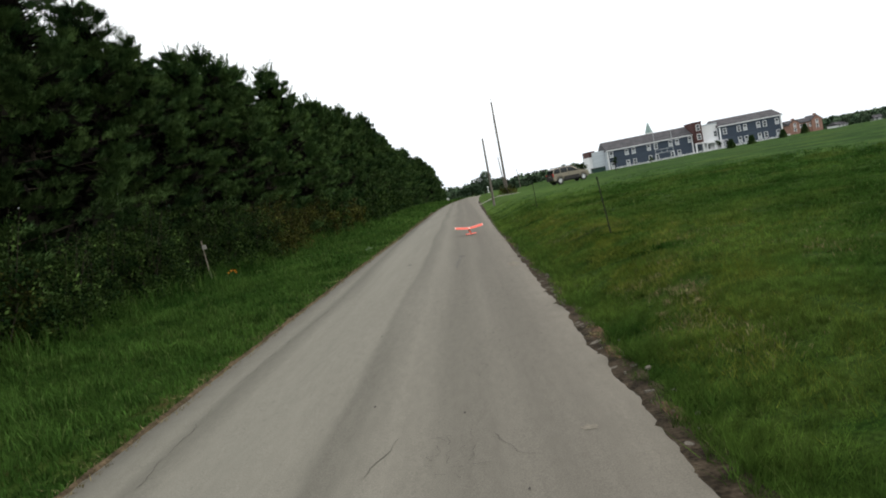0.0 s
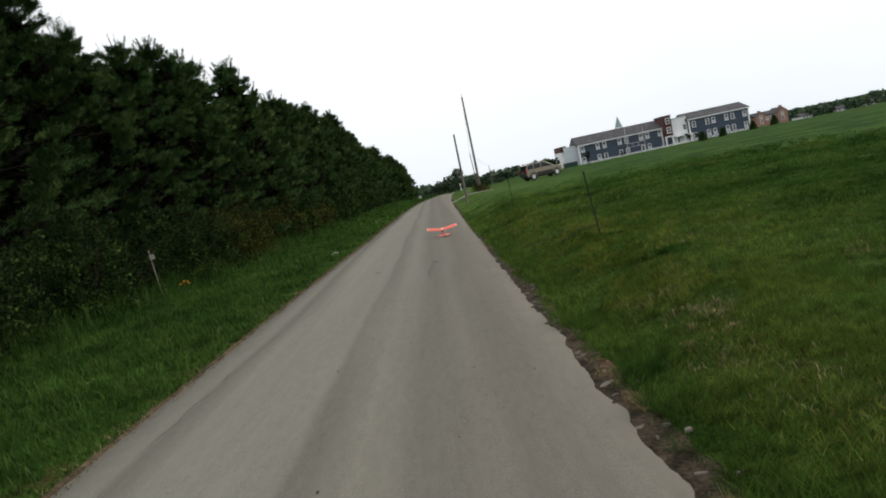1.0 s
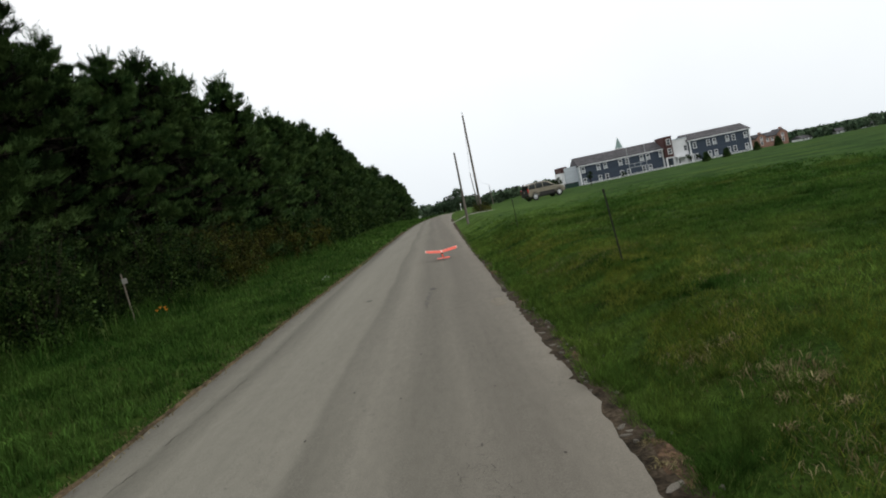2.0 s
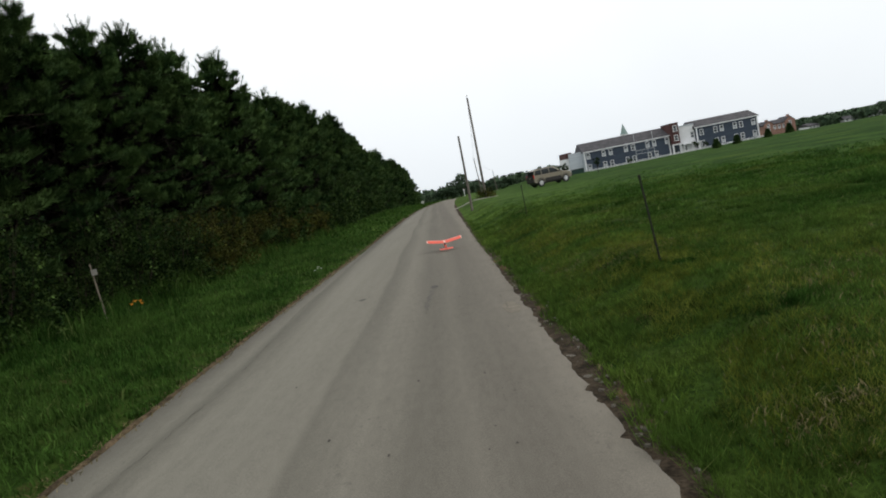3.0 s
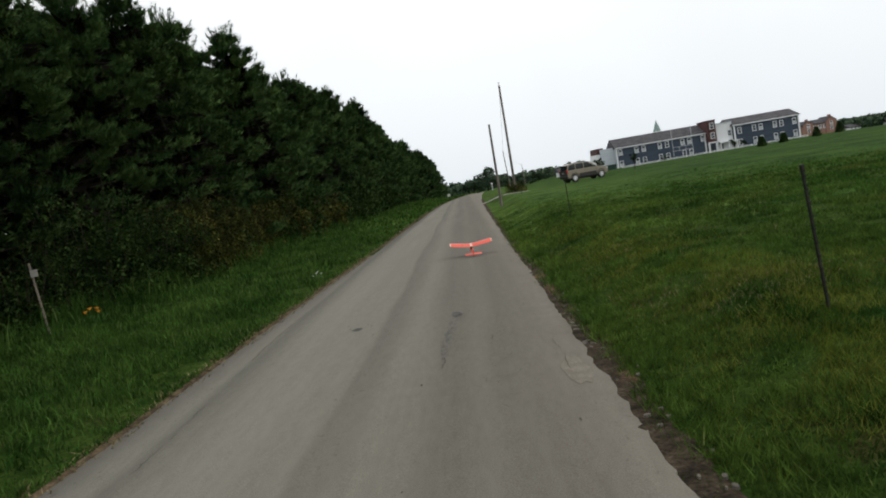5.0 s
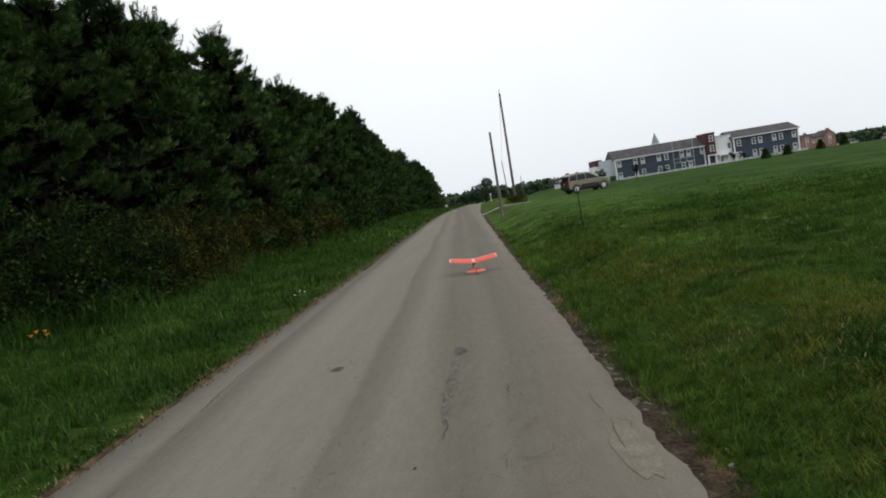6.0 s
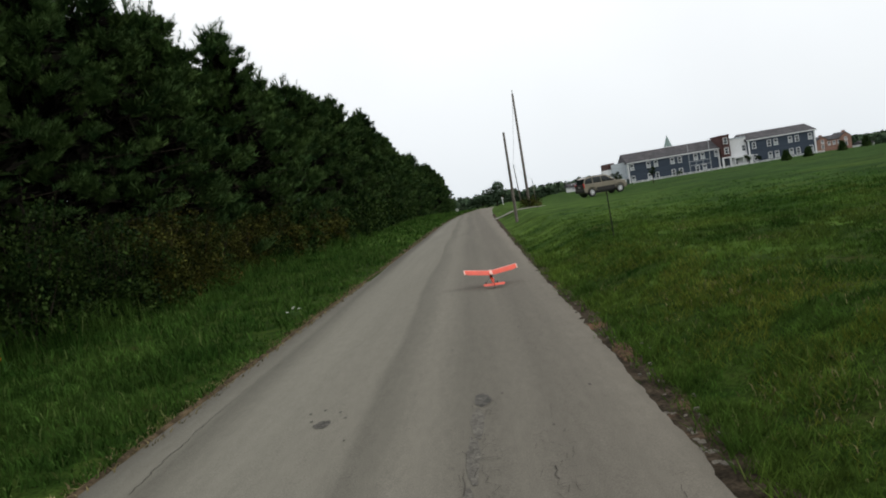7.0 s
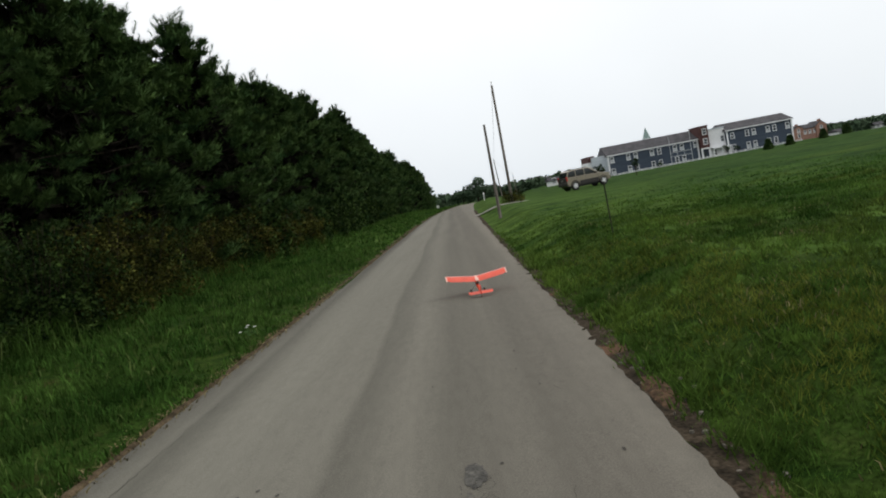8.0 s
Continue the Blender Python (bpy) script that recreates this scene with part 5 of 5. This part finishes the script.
def build_apartments():
    root = new("apartment_building")
    g = -1.9
    # long wing with pale end wall
    part("wall", gable_body(0.6, 26.6, 0, 12, g, 4.25, 6.9), M_NAVY, root, "navy siding of the long wing")
    part("end_wall", gable_body(0.48, 0.595, 0.1, 11.9, g, 4.2, 6.7), M_PALE, root, "pale blue-grey end wall")
    part("roof", gable_roof(0.8, 26.4, 0, 12, 4.35, 7.15, 0.4), M_SHINGLE, root)
    part("eave_trim", block((0.4, -0.52, 4.06), (26.8, -0.38, 4.32)), M_WHITE, root, "white eave board")
    for s in (0.62, 26.3):
        part("corner_board", block((s, -0.10, g), (s + 0.4, -0.003, 4.0)), M_WHITE, root)
    for s in (1.9, 6.6, 8.7, 13.4, 15.5, 20.0, 22.0, 25.9):
        add_window(root, s, 0, 2.95)
    for s in (1.9, 6.6, 8.7, 13.4, 15.5, 20.2, 22.2):
        add_window(root, s, 0, -0.40)
    # brick stair tower over a white portico
    part("tower", block((26.9, -1.4, 1.35), (29.4, 6, 7.4)), M_BRICK, root, "dark red brick tower")
    part("parapet", block((26.75, -1.55, 7.4), (29.55, 6.15, 7.7)), M_BRICK, root)
    part("belt_course", block((26.8, -1.52, 1.1), (29.5, -1.38, 1.42)), M_WHITE, root)
    for z in (6.0, 3.2):
        add_window(root, 28.3, -1.4, z, 0.95, 1.5)
    part("portico_wall", block((26.95, -0.3, g), (29.3, 5.9, 1.35)), M_NAVY, root)
    for s in (26.9, 29.0):
        part("portico_post", block((s, -1.38, g), (s + 0.4, -1.0, 1.35)), M_WHITE, root)
    part("entrance_door", block((27.5, -0.36, g), (28.6, -0.3, 0.4)), M_PANE, root, "dark glazed door")
    # white link with a flat roof, set back
    part("link_wall", block((29.85, 0.6, g), (34.7, 10.5, 6.2)), M_WHITE, root, "white rendered link block")
    part("link_coping", block((29.85, 0.4, 6.2), (34.7, 10.6, 6.5)), M_PALE, root)
    for s, z in ((33.9, 3.2), (31.3, -0.3)):
        add_window(root, s, 0.6, z, 0.9, 1.5)
    part("link_canopy", block((30.2, -1.4, 0.7), (35.4, 0.59, 1.0)), M_WHITE, root)
    for s in (30.3, 32.7, 35.0):
        part("canopy_post", block((s, -1.3, g), (s + 0.25, -1.05, 0.7)), M_WHITE, root)
    # taller end wing
    part("wall", gable_body(34.7, 53.5, -0.4, 12, g, 5.05, 7.0), M_NAVY, root, "navy siding of the end wing")
    part("roof", gable_roof(34.7, 53.5, -0.4, 12, 5.15, 7.35, 0.4), M_SHINGLE, root)
    part("eave_trim", block((34.3, -0.92, 4.86), (53.9, -0.78, 5.12)), M_WHITE, root, "white eave board")
    for s in (34.75, 53.1):
        part("corner_board", block((s, -0.52, g), (s + 0.4, -0.403, 4.8)), M_WHITE, root)
    for s in (36.4, 40.6, 42.5, 46.5, 48.4, 52.1):
        add_window(root, s, -0.4, 3.4)
        add_window(root, s, -0.4, 0.0)
    # wing at the back that shows beyond the pale end
    part("rear_wall", block((-3.4, 2.0, g), (0.45, 13, 4.7)), M_PALE, root, "pale rear wing")
    part("rear_lower", block((-4.4, 3.1, g), (-3.4, 13.4, 3.4)), M_WHITE, root)
    part("rear_upper", block((-4.2, 3.0, 3.4), (-2.3, 13.5, 5.15)), M_BRICK, root, "brick upper corner")
    root.matrix_basis = TO_SITE
    return tagged(root, "long navy two-storey apartment building with white trim and brick tower", "apartment building")


apartments = build_apartments()


def site(s, d):
    p = TO_SITE @ Vector((s, d, 0))
    return p.x, p.y


def build_goal(ax, ay, bx, by, top):
    """A slim white goal frame: two tall uprights with two bars between them."""
    root = new("goal_frame")
    za, zb = land_z(ax, ay), land_z(bx, by)
    for x, y, z in ((ax, ay, za), (bx, by, zb)):
        part("upright", tube(bmesh.new(), (x, y, z - 0.2), (x, y, top), 0.045, 0.035, 8), M_IRONWHITE, root)
    for h in (1.75, 1.15):
        part("crossbar", tube(bmesh.new(), (ax, ay, h), (bx, by, h), 0.035, 0.035, 8), M_IRONWHITE, root)
    for f in (0.33, 0.66):
        x, y = ax + (bx - ax) * f, ay + (by - ay) * f
        part("strut", tube(bmesh.new(), (x, y, 1.15), (x, y, 1.75), 0.035, 0.035, 6), M_IRONWHITE, root)
    return tagged(root, "slim white metal goal frame with tall uprights on the field", "goal")


M_IRONWHITE = plain("white_steel", (0.42, 0.44, 0.46), 0.5)
build_goal(35.0, 120.4, 36.6, 115.7, 4.7)


def build_site_fence():
    """Low white rail fence before the building."""
    root = new("rail_fence")
    for k in range(21):
        part("fence_post", block((k * 2.6, -7.1, -2.1), (k * 2.6 + 0.16, -6.94, -0.95), 0.02), M_WHITE, root)
    for k in range(20):
        for z in (-1.1, -1.4, -1.7):
            part("rail", block((k * 2.6 + 0.16, -7.05, z - 0.09), (k * 2.6 + 2.6, -6.99, z + 0.06)), M_WHITE, root)
    root.matrix_basis = TO_SITE
    return tagged(root, "low white rail fence before the apartment building", "fence")


build_site_fence()


def build_house(x, y, turn, wide, deep, eave, ridge, wall, label, cols, chimney=False):
    root = new("house")
    part("wall", gable_body(-wide / 2, wide / 2, -deep / 2, deep / 2, -0.5, eave, ridge), wall, root)
    part("roof", gable_roof(-wide / 2, wide / 2, -deep / 2, deep / 2, eave + 0.1, ridge + 0.25, 0.4), M_SHINGLE, root)
    for k in range(cols):
        for z in ([1.5, 4.3] if eave > 4.5 else [1.5]):
            add_window(root, -wide / 2 + wide * (k + 0.5) / cols, -deep / 2, z, 1.1, 1.6)
    if chimney:
        part("chimney", block((wide * 0.25, -0.5, eave), (wide * 0.25 + 1.2, 0.5, ridge + 1.3), 0.05), M_BRICK_HOUSE, root)
    root.matrix_basis = Matrix.Translation((x, y, land_z(x, y))) @ pose(0, 0, 0, 0, 0, turn)
    return tagged(root, label, "house", group="houses beyond the field")


def build_gabled_house(x, y, turn):
    """A brick house: a low roof between two taller gabled ends, each with a chimney."""
    root = new("house")
    part("wall", gable_body(-4.0, 5.0, 0.6, 8.0, -2.6, 3.7, 5.2), M_BRICK_HOUSE, root)
    part("roof", gable_roof(-6.8, 5.4, 0.6, 8.0, 3.8, 5.5, 0.3), M_SHINGLE, root)
    for cx, w, top in ((-4.4, 2.1, 5.4), (5.4, 2.3, 6.0)):
        gable = mesh("gable_end", [(cx - w, 0, -2.6), (cx + w, 0, -2.6), (cx + w, 0, 4.2), (cx, 0, top), (cx - w, 0, 4.2), (cx - w, 7.8, -2.6), (cx + w, 7.8, -2.6), (cx + w, 7.8, 4.2), (cx, 7.8, top), (cx - w, 7.8, 4.2)],
                     [(0, 1, 2, 3, 4), (9, 8, 7, 6, 5), (1, 6, 7, 2), (5, 0, 4, 9), (2, 7, 8, 3), (4, 3, 8, 9)])
        part("gable_end", gable, M_BRICK_HOUSE, root, "brick gabled end")
        for s in (-1, 1):
            part("roof_slope", mesh("roof_slope", [(cx + s * (w + 0.2), -0.2, 4.15), (cx, -0.2, top + 0.12), (cx, 8, top + 0.12), (cx + s * (w + 0.2), 8, 4.15), (cx + s * (w + 0.2), -0.2, 4.0), (cx, -0.2, top - 0.03), (cx, 8, top - 0.03), (cx + s * (w + 0.2), 8, 4.0)],
                                        [(0, 1, 2, 3), (4, 7, 6, 5), (0, 4, 5, 1), (3, 2, 6, 7), (0, 3, 7, 4)]), M_SHINGLE, root)
        part("chimney", block((cx - 0.6, 0.8, top - 0.6), (cx + 0.6, 1.6, top + 0.75), 0.05), M_BRICK_HOUSE, root)
        for z in (1.2, 3.2):
            add_window(root, cx, 0, z, 0.95, 1.3)
    for k in range(3):
        add_window(root, -1.4 + 2.1 * k, 0.6, 2.2, 0.95, 1.4)
    root.matrix_basis = Matrix.Translation((x, y, -2.3)) @ pose(0, 0, 0, 0, 0, turn)
    return tagged(root, "red brick house with two gabled ends and chimneys", "house", group="houses beyond the field")


build_gabled_house(152.0, 300.0, 3)
for hx, hy, ht in ((222, 402, 20), (246, 402, -10), (268, 410, 15)):
    build_house(hx, hy, ht, 8, 7, 2.2, 3.6, M_WHITE, "small white house with a grey roof across the field", 3)
build_house(33.6, 235, 10, 3.2, 3, 1.7, 2.5, M_WHITE, "small white shed with a grey roof across the field", 1)


def build_dumpster(x, y):
    root = new("dumpster")
    part("bin", prism([(-1.4, 0.15), (1.4, 0.15), (1.5, 1.25), (-1.5, 1.25)], -0.8, 0.8, 0.03), M_BIN, root)
    for s in (-0.74, 0.74):
        part("lid", block((s - 0.72, -0.84, 1.25), (s + 0.72, 0.84, 1.33), 0.03), M_BLACK, root, "black plastic lid")
    for s in (-1.1, 1.1):
        part("skid", block((s - 0.1, -0.8, 0.0), (s + 0.1, 0.8, 0.15), 0.02), M_BIN, root)
    root.matrix_basis = Matrix.Translation((x, y, land_z(x, y)))
    return tagged(root, "dark green steel dumpster at the edge of the field", "dumpster")


M_BIN = plain("dark_green_steel", (0.012, 0.035, 0.028), 0.6)
build_dumpster(30.7, 150.0)


def build_steeple(x, y):
    root = new("church_steeple")
    z0 = land_z(x, y)
    part("tower", block((-2.2, -2.2, 0), (2.2, 2.2, 9.2 - z0), 0.05), M_BRICK, root)
    part("belfry", block((-1.7, -1.7, 9.2 - z0), (1.7, 1.7, 10.6 - z0), 0.05), M_WHITE, root)
    bm = bmesh.new()
    bmesh.ops.create_cone(bm, cap_ends=True, segments=8, radius1=1.9, radius2=0.05, depth=5.2, matrix=Matrix.Translation((0, 0, 10.6 - z0 + 2.6)))
    part("spire", bm, M_COPPER, root, "green copper spire")
    root.matrix_basis = Matrix.Translation((x, y, z0))
    return tagged(root, "church tower with a green copper spire behind the roofs", "steeple")


build_steeple(95.0, 333.0)

# ---- trees and bushes across the field ----
# paler and bluer than near leaves: some distance haze is put into the colour
M_WOODS = material("hazed_leaves", (0.045, 0.078, 0.046), (0.082, 0.120, 0.070), scale=0.12, rough=0.9, island=0.45, spec=0.05)


def build_broadleaf(seed, x, y, high, wide, label, count=2600, size=0.5, mat=None, name="broadleaf_tree"):
    rng = np.random.default_rng(seed)
    root = new(name)
    trunk = bmesh.new()
    tube(trunk, (0, 0, -0.3), (0, 0, high * 0.45), high * 0.03, high * 0.02, 8)
    blobs = []
    for k in range(11):
        a, r = k * 2.4, wide * 0.42 * math.sqrt((k + 0.5) / 11)
        tip = (r * math.cos(a), r * math.sin(a), high * rng.uniform(0.5, 0.9) - 0.35 * r)
        tube(trunk, (0, 0, high * rng.uniform(0.25, 0.42)), tip, high * 0.012, high * 0.004, 5)
        q = wide * rng.uniform(0.14, 0.24)
        blobs.append((*tip, q, q, q * 0.8))
    part("trunk", trunk, M_BARK, root)
    v, t, w = leaf_cloud(rng, blobs, count, size)
    part("crown", faced(big_mesh("crown", v, t), w), mat or M_LEAF, root)
    root.matrix_basis = Matrix.Translation((x, y, land_z(x, y)))
    return tagged(root, label, "tree")


build_broadleaf(201, 7.2, 196, 7.6, 7.5, "round broadleaf tree at the far end of the lane", mat=M_WOODS)
build_broadleaf(202, 3.6, 215, 5.4, 6.5, "dark broadleaf tree at the far end of the lane", mat=M_WOODS)
build_broadleaf(203, 12.0, 220, 5.4, 7.0, "low broadleaf tree at the far end of the lane", mat=M_WOODS)
for k, (bx, by, bh, bw, bl) in enumerate(((14.3, 78.0, 2.2, 1.1, "young dark green tree behind the parked car"), (19.5, 84.8, 1.9, 0.8, "slender young tree on the field before the building"), (43.6, 154.4, 1.5, 1.5, "low round bush before the apartment building"))):
    build_broadleaf(204 + k, bx, by, bh, bw, bl, 420, 0.13, name="sapling")
for k, (bs, bd, bh) in enumerate(((31.8, -6, 3.0), (34.5, -7, 2.2))):
    bx, by = site(bs, bd)
    build_broadleaf(210 + k, bx, by, bh, bh * 0.65, "young ornamental tree before the apartment building", 420, 0.20, name="sapling")


def build_small_conifer(seed, x, y, high):
    rng = np.random.default_rng(seed)
    root = new("small_conifer")
    part("trunk", tube(bmesh.new(), (0, 0, -0.2), (0, 0, high * 0.9), 0.06, 0.01, 6), M_BARK, root)
    spots = []
    for k in range(420):
        f = rng.random() ** 1.5
        r = high * 0.40 * (1 - f) ** 0.8 * rng.uniform(0.4, 1.0) + 0.04
        a = rng.uniform(0, 6.28)
        spots.append((r * math.cos(a), r * math.sin(a), high * (0.08 + 0.9 * f), math.cos(a), math.sin(a), 0.5, math.cos(a), math.sin(a), 0.8, 1.0))
    v, t, w = needle_tufts(rng, spots, 0.22, 7, 0.06)
    part("crown", faced(big_mesh("crown", v, t), w), M_NEEDLE, root)
    root.matrix_basis = Matrix.Translation((x, y, land_z(x, y)))
    return tagged(root, "small dark green conifer on the lawn", "tree", group="small conifers")


for k, (bx, by, bh) in enumerate(((36.4, 91.2, 1.18), (40.7, 94.8, 1.18), (46.9, 98.9, 1.18), (51.6, 102.0, 1.38))):
    build_small_conifer(230 + k, bx, by, bh)

scrub = build_shrub(95, 0.95, 0.72, 2000, 0.085, M_LEAF_BROWN, "low brownish bush at the foot of the tall pole")
scrub.matrix_basis = Matrix.Translation((4.35, 62.6, land_z(4.35, 62.6)))


def build_woods(name, rows, count, size, label):
    """A far tree line: rows of azimuth from, to (degrees), distance and top height."""
    rng = np.random.default_rng(len(rows) + count)
    blobs = []
    for a0, a1, dist, top in rows:
        a = a0
        while a < a1:
            d = dist * rng.uniform(0.93, 1.07)
            x, y = d * math.sin(radians(a)), d * math.cos(radians(a))
            z0 = land_z(x, y)
            h = (top - z0) * rng.uniform(0.75, 1.06)
            w = h * rng.uniform(0.35, 0.6)
            blobs.append((x, y, z0 + h * 0.45, w, w, h * 0.5))
            blobs.append((x + rng.normal(0, w * 0.5), y, z0 + h * 0.72, w * 0.6, w * 0.6, h * 0.28))
            a += math.degrees(w * 1.1 / d)
    blobs = np.asarray(blobs)
    blobs[:, 2] += 20
    v, t, w = leaf_cloud(rng, blobs, count, size)
    v[:, 2] -= 20
    return tagged(part(name, faced(big_mesh(name, v, t), w), M_WOODS), label, "woods", kind="stuff")


build_woods("far_woods", [(-14, 2.5, 270, 2.2), (2, 13, 300, 3.0), (2.5, 14, 285, 2.4), (12, 27, 420, 2.0), (26.5, 50, 470, 1.7), (27, 52, 560, 2.4), (-6, 3, 330, 3.0)], 52000, 1.4, "distant belt of green woods beyond the field")


def build_road_sign(x, y):
    root = new("road_sign")
    part("post", tube(bmesh.new(), (0, 0, -0.2), (0, 0, 2.0), 0.03, 0.03, 8), M_IRON, root)
    part("panel", block((-0.35, -0.03, 1.4), (0.35, -0.01, 2.1), 0.01), M_PLATE, root, "blank white panel")
    root.matrix_basis = Matrix.Translation((x, y, land_z(x, y)))
    return tagged(root, "white road sign far down the lane", "road sign")


build_road_sign(-3.7, 190.0)


def build_mailbox(x, y):
    root = new("mailbox")
    part("post", block((-0.05, -0.05, -0.2), (0.05, 0.05, 0.75), 0.01), M_WHITE, root)
    part("box", block((-0.1, -0.26, 0.75), (0.1, 0.26, 0.98), 0.04), M_WHITE, root, "white box")
    part("flag", block((0.101, -0.1, 0.88), (0.11, -0.06, 1.1)), M_RED, root, "small red flag")
    root.matrix_basis = Matrix.Translation((x, y, land_z(x, y)))
    return tagged(root, "white mailbox on a post beside the lane", "mailbox")


build_mailbox(4.2, 101.0)
